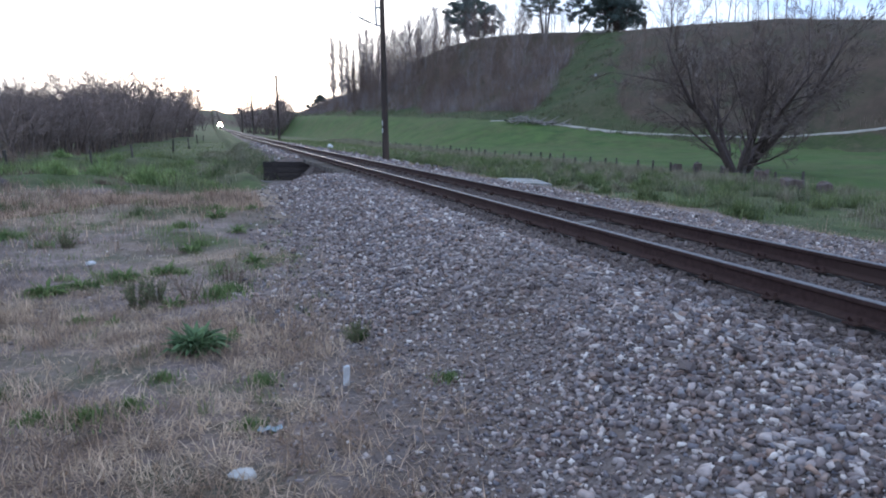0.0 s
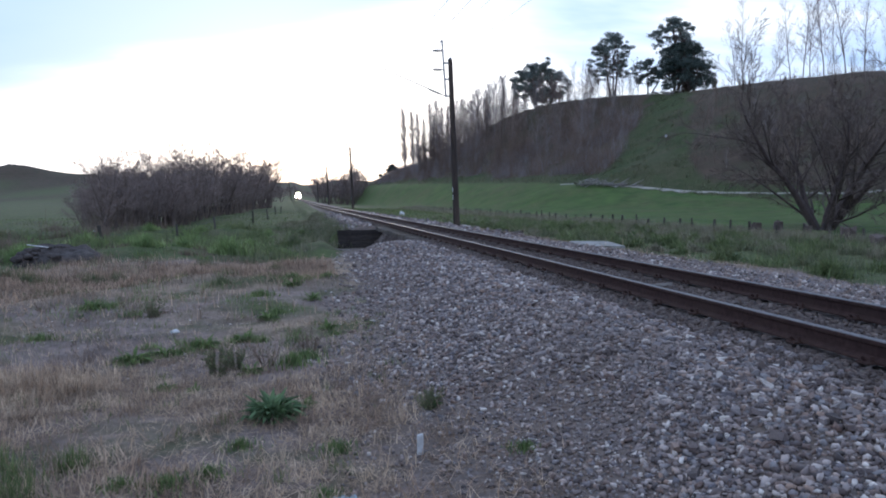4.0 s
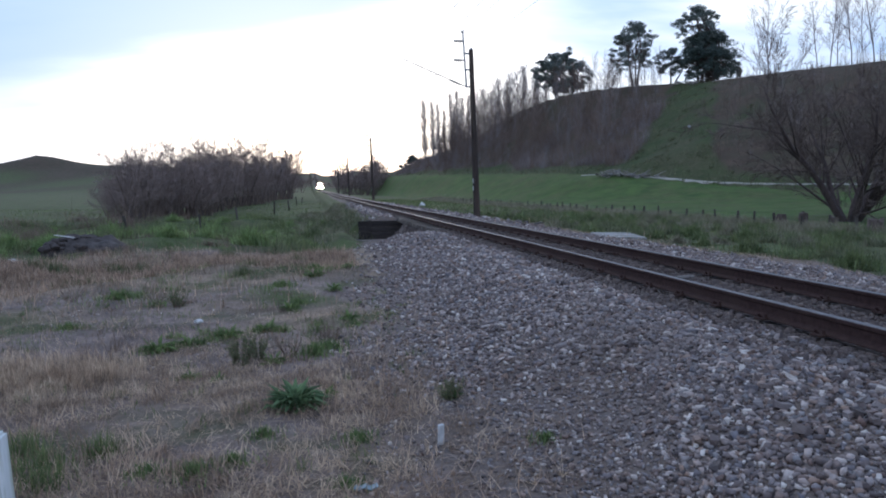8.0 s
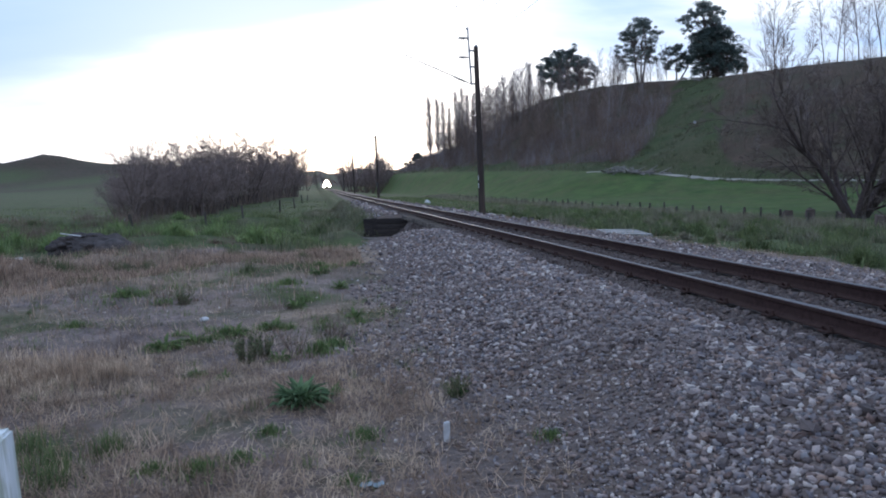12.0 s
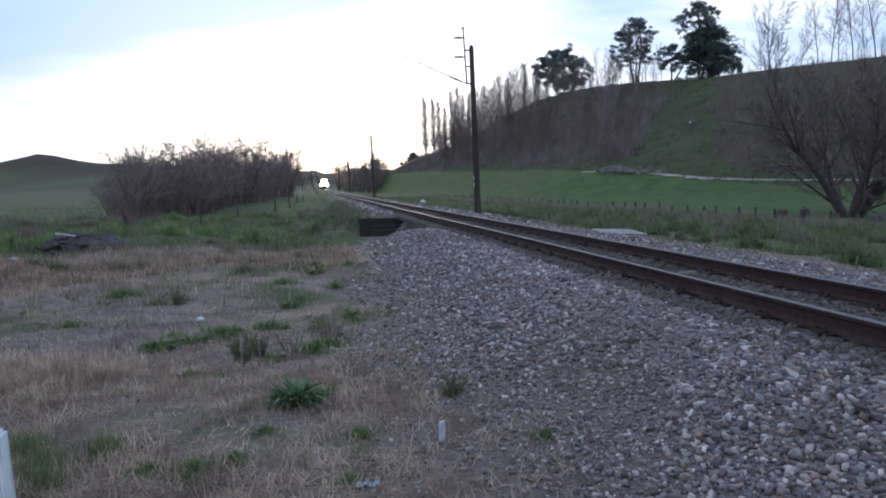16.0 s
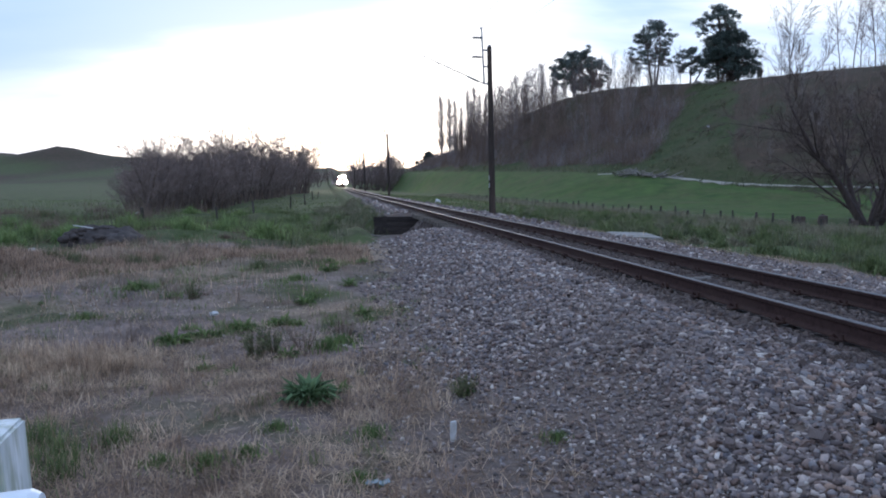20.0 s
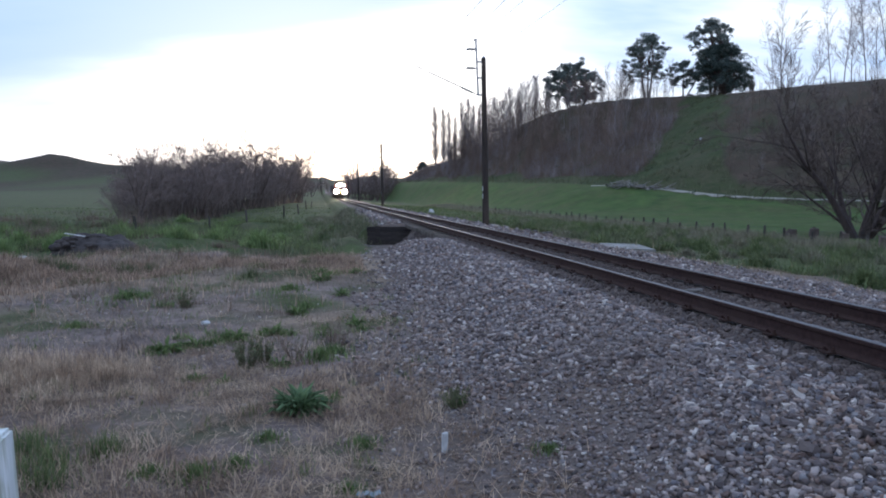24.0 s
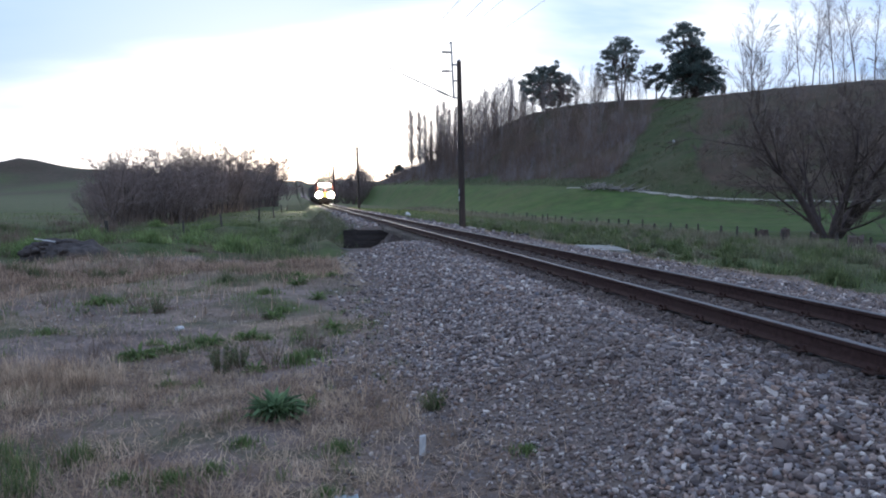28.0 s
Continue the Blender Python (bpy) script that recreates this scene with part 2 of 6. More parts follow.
def ground_mat():
    """Soil, dry grass, green grass and grit, mixed by the zones laid out over the sheet."""
    m = bpy.data.materials.new("ground")
    m.use_nodes = True
    nt = m.node_tree
    N, L = nt.nodes.new, nt.links.new
    p = nt.nodes["Principled BSDF"]
    p.inputs["Roughness"].default_value = 0.95
    p.inputs["Specular IOR Level"].default_value = 0.15
    tc = N("ShaderNodeTexCoord")
    at = N("ShaderNodeAttribute"); at.attribute_name = "zone"
    sp = N("ShaderNodeSeparateColor"); L(at.outputs["Color"], sp.inputs[0])

    def noise(scale, detail=5, rough=0.6):
        n = N("ShaderNodeTexNoise"); n.inputs["Scale"].default_value = scale; n.inputs["Detail"].default_value = detail
        n.inputs["Roughness"].default_value = rough
        L(tc.outputs["Object"], n.inputs["Vector"])
        return n.outputs["Fac"]

    def tone(a, b, scale, lo=0.35, hi=0.65):
        x = N("ShaderNodeMix"); x.data_type = "RGBA"
        x.inputs["A"].default_value, x.inputs["B"].default_value = (*a, 1), (*b, 1)
        r = N("ShaderNodeMapRange"); r.inputs["From Min"].default_value, r.inputs["From Max"].default_value = lo, hi
        L(noise(scale), r.inputs["Value"]); L(r.outputs[0], x.inputs["Factor"])
        return x.outputs["Result"]

    def over(base, top, weight):
        """top over base where the zone's weight, broken up by noise, is high"""
        s = N("ShaderNodeMath"); s.operation = "MULTIPLY_ADD"; s.inputs[1].default_value = 2.0
        nz = N("ShaderNodeMath"); nz.operation = "SUBTRACT"; nz.inputs[1].default_value = 1.0
        k = N("ShaderNodeMath"); k.operation = "ADD"
        L(noise(2.2, 8, 0.7), k.inputs[0]); k.inputs[1].default_value = 0.0
        L(weight, s.inputs[0]); L(k.outputs[0], nz.inputs[0]); L(nz.outputs[0], s.inputs[2])
        r = N("ShaderNodeMapRange"); r.inputs["From Min"].default_value, r.inputs["From Max"].default_value = 0.35, 0.75
        L(s.outputs[0], r.inputs["Value"])
        x = N("ShaderNodeMix"); x.data_type = "RGBA"
        L(r.outputs[0], x.inputs["Factor"]); L(base, x.inputs["A"]); L(top, x.inputs["B"])
        return x.outputs["Result"]

    soil = over(tone((0.16, 0.124, 0.113), (0.29, 0.226, 0.200), 14), tone((0.082, 0.064, 0.060), (0.175, 0.140, 0.130), 30), noise(1.3, 6, 0.65))
    dry = over(tone((0.21, 0.155, 0.115), (0.33, 0.255, 0.19), 9), tone((0.11, 0.09, 0.07), (0.20, 0.155, 0.12), 16), noise(1.1, 6, 0.7))
    green = over(tone((0.055, 0.072, 0.030), (0.105, 0.125, 0.052), 0.9), tone((0.06, 0.062, 0.034), (0.115, 0.108, 0.06), 2.5), noise(0.35, 6, 0.7))
    grit = over(tone((0.112, 0.090, 0.083), (0.215, 0.177, 0.162), 38), tone((0.115, 0.085, 0.070), (0.21, 0.165, 0.14), 24), noise(1.6, 6, 0.7))
    lush = over(tone((0.042, 0.074, 0.020), (0.082, 0.126, 0.034), 0.45), tone((0.060, 0.074, 0.028), (0.100, 0.106, 0.044), 1.3), noise(0.14, 8, 0.75))
    # rough olive grass, its tone darkened partly for the gully's shade
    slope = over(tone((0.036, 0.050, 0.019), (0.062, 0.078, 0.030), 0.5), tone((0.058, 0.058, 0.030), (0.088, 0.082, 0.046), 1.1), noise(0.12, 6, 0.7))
    scrub = over(tone((0.064, 0.047, 0.034), (0.104, 0.074, 0.055), 0.35), tone((0.048, 0.046, 0.028), (0.078, 0.066, 0.043), 0.8), noise(0.16, 6, 0.7))
    col = over(soil, dry, sp.outputs[1])
    col = over(col, green, sp.outputs[0])
    col = over(col, grit, sp.outputs[2])
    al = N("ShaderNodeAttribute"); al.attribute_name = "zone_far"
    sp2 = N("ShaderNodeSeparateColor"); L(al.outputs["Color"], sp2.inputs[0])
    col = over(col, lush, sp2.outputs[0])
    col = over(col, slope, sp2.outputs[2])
    col = over(col, scrub, sp2.outputs[1])
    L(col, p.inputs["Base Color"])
    bp = N("ShaderNodeBump"); bp.inputs["Strength"].default_value = 0.6; bp.inputs["Distance"].default_value = 0.045
    L(noise(22, 8, 0.72), bp.inputs["Height"]); L(bp.outputs[0], p.inputs["Normal"])
    return m


M_GROUND = ground_mat()
M_STONE = stone_mat()
M_STONE_RUST = stone_mat("rust_stained_stone", (0.072, 0.050, 0.043), 0.86, 0.22)
M_RAIL = mat("rusty_rail_steel", (0.036, 0.020, 0.018), (0.060, 0.034, 0.030), scale=20, rough=0.9, spec=0.15, metal=0.0, bump=0.25, c=(0.055, 0.033, 0.028), c_scale=2)
M_RAILTOP = mat("worn_rail_head", (0.11, 0.096, 0.096), (0.18, 0.164, 0.165), scale=30, rough=0.5, metal=1.0, bump=0.05)
M_SLEEPER = mat("weathered_sleeper", (0.09, 0.075, 0.065), (0.16, 0.14, 0.125), scale=6, bump=0.6, stretch=(1, 8, 8), rand=0.2)
M_POLE = mat("dark_tarred_pole", (0.030, 0.022, 0.020), (0.060, 0.045, 0.038), scale=5, bump=0.4, stretch=(3, 3, 0.3), c=(0.075, 0.055, 0.045), c_scale=0.8)
M_STEEL = mat("galvanised_steel", (0.22, 0.23, 0.25), (0.32, 0.33, 0.35), scale=12, rough=0.5, metal=0.6, bump=0.1)
M_INSUL = mat("brown_porcelain", (0.15, 0.14, 0.14), (0.22, 0.21, 0.21), scale=10, rough=0.3, bump=0.05)
M_WIRE = mat("weathered_copper_wire", (0.06, 0.07, 0.09), (0.09, 0.10, 0.12), scale=4, rough=0.6, metal=0.4, bump=0)
M_WHITE = mat("flaking_white_paint", (0.58, 0.61, 0.61), (0.76, 0.78, 0.79), scale=14, rough=0.65, bump=0.6, c=(0.40, 0.43, 0.36), c_scale=24, stretch=(1, 1, 0.22))
M_PLASTIC = mat("white_plastic_pipe", (0.76, 0.80, 0.86), (0.82, 0.85, 0.90), scale=6, rough=0.35, bump=0.05)
M_BARK = mat("bare_bark", (0.085, 0.062, 0.055), (0.14, 0.108, 0.096), scale=4, bump=0.5, stretch=(2, 2, 0.5), rand=0.15)
M_TWIG = mat("brown_twigs", (0.175, 0.150, 0.152), (0.27, 0.235, 0.235), scale=2, bump=0, rand=0.2)
M_TWIG_RED = mat("reddish_twigs", (0.112, 0.079, 0.062), (0.180, 0.128, 0.102), scale=2, bump=0, rand=0.25)
M_PALEBARK = mat("pale_bark", (0.17, 0.145, 0.14), (0.26, 0.225, 0.215), scale=3, bump=0.4, rand=0.15)
M_LEAF_DK = leaf_mat("dark_evergreen_leaves", (0.066, 0.086, 0.080), (0.115, 0.142, 0.125))
M_LEAF_EUC = leaf_mat("eucalypt_leaves", (0.13, 0.15, 0.14), (0.21, 0.235, 0.21))
M_WEED = leaf_mat("green_weed_leaves", (0.11, 0.172, 0.088), (0.185, 0.265, 0.135))
M_SHRUB = leaf_mat("olive_shrub_leaves", (0.11, 0.127, 0.066), (0.18, 0.195, 0.105))
M_DRYGRASS = leaf_mat("dry_grass_blades", (0.29, 0.205, 0.145), (0.58, 0.455, 0.335), 0.5)
M_GREENGRASS = leaf_mat("green_grass_blades", (0.10, 0.135, 0.055), (0.19, 0.22, 0.10))
M_BRIGHTGREEN = leaf_mat("fresh_green_blades", (0.105, 0.152, 0.058), (0.195, 0.25, 0.10))
M_OLIVEGRASS = leaf_mat("olive_grass_blades", (0.095, 0.108, 0.058), (0.19, 0.195, 0.115))
M_PALEGRASS = leaf_mat("faded_grass_blades", (0.17, 0.16, 0.11), (0.30, 0.275, 0.20))
M_MAUVETWIG = mat("mauve_grey_twigs", (0.115, 0.094, 0.102), (0.19, 0.158, 0.168), scale=2, bump=0, rand=0.2)
M_BELTTWIG = mat("dull_mauve_twigs", (0.175, 0.142, 0.140), (0.26, 0.215, 0.21), scale=2, bump=0, rand=0.2)
# strong green, raised further to carry the light on the hummock tops
M_HUMMOCK = leaf_mat("fresh_lit_hummock_blades", (0.15, 0.215, 0.08), (0.27, 0.335, 0.14))
M_WILLOWTWIG = mat("reddish_willow_twigs", (0.165, 0.125, 0.112), (0.25, 0.192, 0.172), scale=2, bump=0, rand=0.2)
M_WILLOWBARK = mat("dark_willow_bark", (0.050, 0.036, 0.034), (0.092, 0.068, 0.062), scale=4, bump=0.6, stretch=(2, 2, 0.5))
M_TANMAT = leaf_mat("tan_grass_mat", (0.24, 0.165, 0.12), (0.46, 0.345, 0.26), 0.5)
M_TANGLE = leaf_mat("brown_dead_stalks", (0.16, 0.115, 0.092), (0.25, 0.19, 0.155))
M_CONC = mat("weathered_concrete", (0.24, 0.235, 0.225), (0.36, 0.35, 0.34), scale=6, bump=0.4, c=(0.20, 0.19, 0.17), c_scale=1.5)
M_DARKTIMBER = mat("dark_wet_timber", (0.030, 0.025, 0.024), (0.055, 0.045, 0.042), scale=5, bump=0.5, stretch=(0.5, 4, 4), rand=0.25)
M_POST = mat("grey_fence_timber", (0.045, 0.038, 0.034), (0.09, 0.078, 0.07), scale=8, bump=0.5, stretch=(2, 2, 0.4), rand=0.3)
M_PALEWOOD = mat("bleached_logs", (0.20, 0.18, 0.165), (0.32, 0.29, 0.27), scale=5, bump=0.4, rand=0.15)
M_TRACKDIRT = mat("pale_farm_track", (0.26, 0.24, 0.205), (0.37, 0.34, 0.295), scale=4, bump=0.4)
M_STUMP = mat("rotting_brown_wood", (0.075, 0.055, 0.047), (0.13, 0.10, 0.088), scale=5, bump=0.7, stretch=(3, 3, 0.5))
M_SOIL = mat("dark_soil", (0.040, 0.032, 0.031), (0.080, 0.067, 0.064), scale=7, bump=0.9, bump_scale=18)
M_LITTER = mat("white_litter", (0.42, 0.42, 0.43), (0.64, 0.64, 0.65), scale=14, bump=0.3)
M_BLUEGREY = mat("faded_blue_plastic", (0.17, 0.23, 0.27), (0.36, 0.43, 0.47), scale=10, rough=0.5, bump=0.2)
M_ROCK = mat("pale_rock", (0.36, 0.34, 0.32), (0.52, 0.50, 0.48), scale=12, bump=0.6)

# ---------------- helpers for meshes ----------------


def mesh(name, verts, faces, material, parent=None, label="", smooth=False):
    me = bpy.data.meshes.new(name)
    me.from_pydata([tuple(v) for v in verts], [], [tuple(f) for f in faces])
    me.update()
    if smooth:
        me.shade_smooth()
    me.materials.append(material)
    ob = new(name, me)
    if parent is not None:
        ob.parent = parent
    if label:
        ob["label"] = label
    return ob


def part(name, bm, material, parent, label="", smooth=False):
    me = bpy.data.meshes.new(name)
    bm.to_mesh(me)
    bm.free()
    if smooth:
        me.shade_smooth()
    me.materials.append(material)
    ob = new(name, me)
    if parent is not None:
        ob.parent = parent
    if label:
        ob["label"] = label
    return ob


def thing(name, m, label, category, group="", kind=""):
    ob = new(name)
    ob.empty_display_size = 0.1
    ob.matrix_world = m
    return tagged(ob, label, category, group, kind)


def box(bm, size, at, bevel=0.0, turn=None):
    """A bevelled box in bm, centred at a place."""
    r = bmesh.ops.create_cube(bm, size=1.0)
    vs = r["verts"]
    m = Matrix.Translation(at) @ (turn or Matrix.Identity(4)) @ Matrix.Diagonal((*size, 1))
    bmesh.ops.transform(bm, matrix=m, verts=vs)
    if bevel:
        es = list({e for v in vs for e in v.link_edges})
        bmesh.ops.bevel(bm, geom=es, offset=bevel, segments=2, affect="EDGES")


def rod(bm, a, b, r1, r2=None, n=8):
    a, b = Vector(a), Vector(b)
    d = b - a
    r = bmesh.ops.create_cone(bm, cap_ends=True, segments=n, radius1=r1, radius2=r1 if r2 is None else r2, depth=d.length)
    bmesh.ops.transform(bm, matrix=Matrix.Translation((a + b) / 2) @ d.to_track_quat("Z", "Y").to_matrix().to_4x4(), verts=r["verts"])


def smooth01(e0, e1, x):
    t = np.clip((np.asarray(x, float) - e0) / (e1 - e0), 0, 1)
    return t * t * (3 - 2 * t)


def wobble(x, y, s, seed=0.0):
    """cheap smooth noise from a few crossed waves, -1..1"""
    x, y = np.asarray(x, float) / s + seed, np.asarray(y, float) / s - 1.7 * seed
    return (np.sin(x * 1.3 + 1.7 * np.sin(y * 0.9 + seed)) + np.sin(y * 1.7 + 1.3 * np.sin(x * 1.1 - seed)) + np.sin(x * 2.9 - y * 2.3) * 0.5) / 2.5


# ---------------- the lie of the land ----------------
GAUGE = 1.067
RAIL_H = 0.15
TRACK_X = 4.33


def track_x(y):
    y = np.asarray(y, float)
    return TRACK_X - 0.0085 * np.maximum(0, y - 12) - 1.2e-5 * np.maximum(0, y - 330) ** 2


def track_z(y):
    """top of the rails"""
    y = np.asarray(y, float)
    return 0.55 + 0.004 * np.maximum(0, y - 120)


TOE = ((0, 58, 66, 78, 93, 110, 210, 330, 420, 600), (66, 62, 56, 48.5, 40, 37, 29.5, 27, 26, 40), (-0.3, -0.1, 0.2, 1.2, 3.0, 3.6, 5.6, 7, 5, 3))
RIDGE = ((-60, 0, 40, 75, 98, 122, 135, 145, 158, 172, 190, 215, 240, 270, 330, 430),
         (84, 83, 84, 85, 86.5, 83, 78.2, 71, 62.6, 56, 52.6, 49.6, 45.6, 41, 41, 44),
         (6, 9, 12, 16.4, 20.0, 21.8, 22.1, 23, 23.6, 22.8, 20.8, 16.9, 14.2, 13.3, 11.0, 4.0))


def land(x, y):
    """height of the ground"""
    x, y = np.asarray(x, float), np.asarray(y, float)
    u = x - track_x(y)
    base = track_z(y) - 0.55
    # left of the line: hard standing, then the lower field
    left = -0.55 * smooth01(14, 30, y + 0.25 * np.maximum(0, -x - 4)) * smooth01(-1.5, -3.5, u - 0.2) + 0.05 * wobble(x, y, 2.3) + 0.018 * wobble(x, y, 0.45, 2) + 0.008 * wobble(x, y, 0.16, 3)
    left = left + 0.45 * np.exp(-(((x + 3.8) / 2.6) ** 2 + ((y - 19.5) / 2.6) ** 2)) + 0.12 * wobble(x, y, 5.0, 2.0) * smooth01(12, 24, y) + 0.35 * smooth01(-2, -6, x) * np.exp(-((y - 25) / 5.0) ** 2) * smooth01(-22, -8, x)
    left = left + 0.35 * wobble(x, y, 14.0, 1.0) * smooth01(30, 60, y) + (0.36 * wobble(x, y, 1.5, 4) + 0.24 * wobble(x, y, 3.1, 7)) * smooth01(17, 24, y) * smooth01(70, 40, y) + (0.10 * wobble(x, y, 0.9, 2) + 0.10 * wobble(x, y, 1.9, 6)) * smooth01(8.5, 13, y) * smooth01(24, 18, y)
    # hills far off
    far_l = 27 * np.exp(-((y - 950) / 190.0) ** 2) * smooth01(-60, -260, x) * (1 + 0.1 * wobble(x, y, 70, 3))
    crag = np.where(x < -324, (x + 324) / 44.0, (x + 324) / 66.0)
    far_l = far_l + 20 * np.exp(-np.sqrt(crag ** 2 + 0.012)) * np.exp(-((y - 930) / 90.0) ** 2) + 7 * np.exp(-(((x + 405) / 24.0) ** 2 + ((y - 930) / 120.0) ** 2))
    far_l = far_l + 2.2 * wobble(x, y, 22, 6) * smooth01(760, 880, y) * smooth01(-150, -230, x) * smooth01(1100, 980, y)
    far_c = 20 * smooth01(560, 900, y) * smooth01(-300, -40, x) * smooth01(400, 150, x)
    # right of the line: bank, rough strip, meadow, hill
    xt, zt = np.interp(y, TOE[0], TOE[1]), np.interp(y, TOE[0], TOE[2])
    xr, zr = np.interp(y, RIDGE[0], RIDGE[1]), np.interp(y, RIDGE[0], RIDGE[2])
    bank = -0.35 * smooth01(3.0, 8.0, u) - 0.35 * smooth01(8, 17, u)
    mead = (zt + 0.7) * smooth01(0.1, 1.0, (x - 20) / np.maximum(xt - 20, 1)) ** 1.2
    s = np.clip((x - xt) / np.maximum(xr - xt, 1), 0, 1)
    hill = (zr - zt) * (0.45 * s + 0.55 * s * s * (3 - 2 * s)) ** 0.92
    back = -0.03 * np.maximum(0, x - xr - 2)
    right = bank + mead + hill + np.maximum(back, -6) + (0.08 * wobble(x, y, 3.0, 5) + 0.09 * wobble(x, y, 0.9, 3)) * smooth01(4, 8, u) * smooth01(30, 22, x)+ 0.08 * wobble(x, y, 3.0, 5) * smooth01(22, 30, x) + 0.5 * wobble(x, y, 11, 4) * smooth01(0.05, 0.2, s) * (1 - 0.8 * smooth01(0.8, 1.0, s))
    # the ballast bed, raised under the track
    top = base + 0.36
    bed_l = smooth01(-3.6, -1.45, u)
    bed_r = smooth01(3.1, 1.45, u)
    side = np.where(u < 0, left, right)
    z = np.where(u < 0, left * (1 - bed_l) + top * bed_l, right * (1 - bed_r) + top * bed_r)
    z = z + np.where(u < -3.6, base, np.where(u > 3.1, base * smooth01(14, 3, u), 0)) + far_l + far_c
    # the pit in front of the culvert wall, and the wider bank behind it
    pit = smooth01(0.7, 1.7, x) * smooth01(3.9, 2.8, x) * smooth01(18.5, 27.0, y) * (y < 29.62)
    z = z - (z + 0.50) * pit
    wide = smooth01(-3.2, -2.35, u) * (u < 0) * (y > 29.62) * smooth01(150, 90, y)
    return z + (np.maximum(z, base + 0.20) - z) * wide


def shoulder(x, y):
    """distance beyond the track, less the wider stone shoulder close by"""
    return x - track_x(y) - 0.9 * smooth01(26, 13, y)


def zones(x, y):
    """weights of green grass, dry grass, grit; and of meadow, wooded slope"""
    u = x - track_x(y)
    edge = 0.25 + 0.047 * np.minimum(y, 40) + 0.25 * wobble(x, y, 1.1) + 0.15 * wobble(x, y, 0.35, 3)
    grit = smooth01(-0.25, 0.35, x - edge) * smooth01(5.6, 4.4, shoulder(x, y) + 0.4 * wobble(x, y, 1.0)) * smooth01(540, 470, y)
    grit = np.maximum(grit, 0.75 * smooth01(0.2, 0.6, wobble(x, y, 2.0, 4)) * smooth01(2, 4, y) * smooth01(14, 9, y) * smooth01(-1.2, -2.5, x))
    left = u < 0
    yy = y + 3.2 * wobble(x, y, 4.5, 2) + 1.3 * wobble(x, y, 1.6, 5)
    green_l = smooth01(16, 23, yy) * 0.95 + (0.55 + 0.22 * smooth01(7.0, 9.5, y)) * (0.5 + 0.5 * wobble(x, y, 1.4, 1) + 0.2 * wobble(x, y, 0.4, 6)) * smooth01(22, 14, y)
    dry_l = np.exp(-((yy - 14.4) / 3.2) ** 2) * 0.9 + 0.40 + 0.25 * wobble(x, y, 1.0, 7)
    green_l = green_l * (1 - 0.85 * np.exp(-((yy - 14.6) / 2.6) ** 2) * smooth01(-0.5, -1.5, x))
    green_r = smooth01(4.6, 6.2, shoulder(x, y) + 0.5 * wobble(x, y, 1.5)) * 0.9
    dry_r = 0.45 + 0.3 * wobble(x, y, 2.2, 6)
    green, dry = np.where(left, green_l, green_r), np.where(left, dry_l, dry_r)
    xt = np.interp(y, TOE[0], TOE[1]); xr = np.interp(y, RIDGE[0], RIDGE[1])
    lush = smooth01(20, 23, x) * smooth01(1.2, -0.6, x - xt + 0.7 * wobble(x, y, 3.0, 2))
    s = (x - xt) / np.maximum(xr - xt, 1)
    bearing = x / np.maximum(y, 1)
    # rough olive grass all over the slope, bare in the gully below the cypress, with gully shade in its tone
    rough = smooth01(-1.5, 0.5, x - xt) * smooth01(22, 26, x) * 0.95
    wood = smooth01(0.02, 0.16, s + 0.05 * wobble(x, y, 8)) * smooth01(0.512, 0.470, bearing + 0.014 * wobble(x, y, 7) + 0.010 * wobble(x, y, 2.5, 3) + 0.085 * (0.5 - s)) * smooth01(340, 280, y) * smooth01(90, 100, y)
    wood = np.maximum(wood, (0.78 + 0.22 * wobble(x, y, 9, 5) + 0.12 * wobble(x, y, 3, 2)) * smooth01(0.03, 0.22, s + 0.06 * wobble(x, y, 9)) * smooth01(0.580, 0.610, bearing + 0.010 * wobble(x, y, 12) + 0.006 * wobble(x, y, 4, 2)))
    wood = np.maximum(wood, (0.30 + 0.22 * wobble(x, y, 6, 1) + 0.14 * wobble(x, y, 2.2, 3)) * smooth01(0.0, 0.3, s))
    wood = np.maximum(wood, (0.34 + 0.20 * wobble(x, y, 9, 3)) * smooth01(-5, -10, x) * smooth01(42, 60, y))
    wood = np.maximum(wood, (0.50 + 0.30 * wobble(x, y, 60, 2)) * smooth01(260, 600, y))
    return green, dry, grit, lush, wood, rough


def grade(lo, hi, centre, n, a=3.0):
    """stations from lo to hi, close together round the centre"""
    u = np.linspace(math.asinh((lo - centre) / a), math.asinh((hi - centre) / a), n)
    return centre + a * np.sinh(u)


SHEET = {}


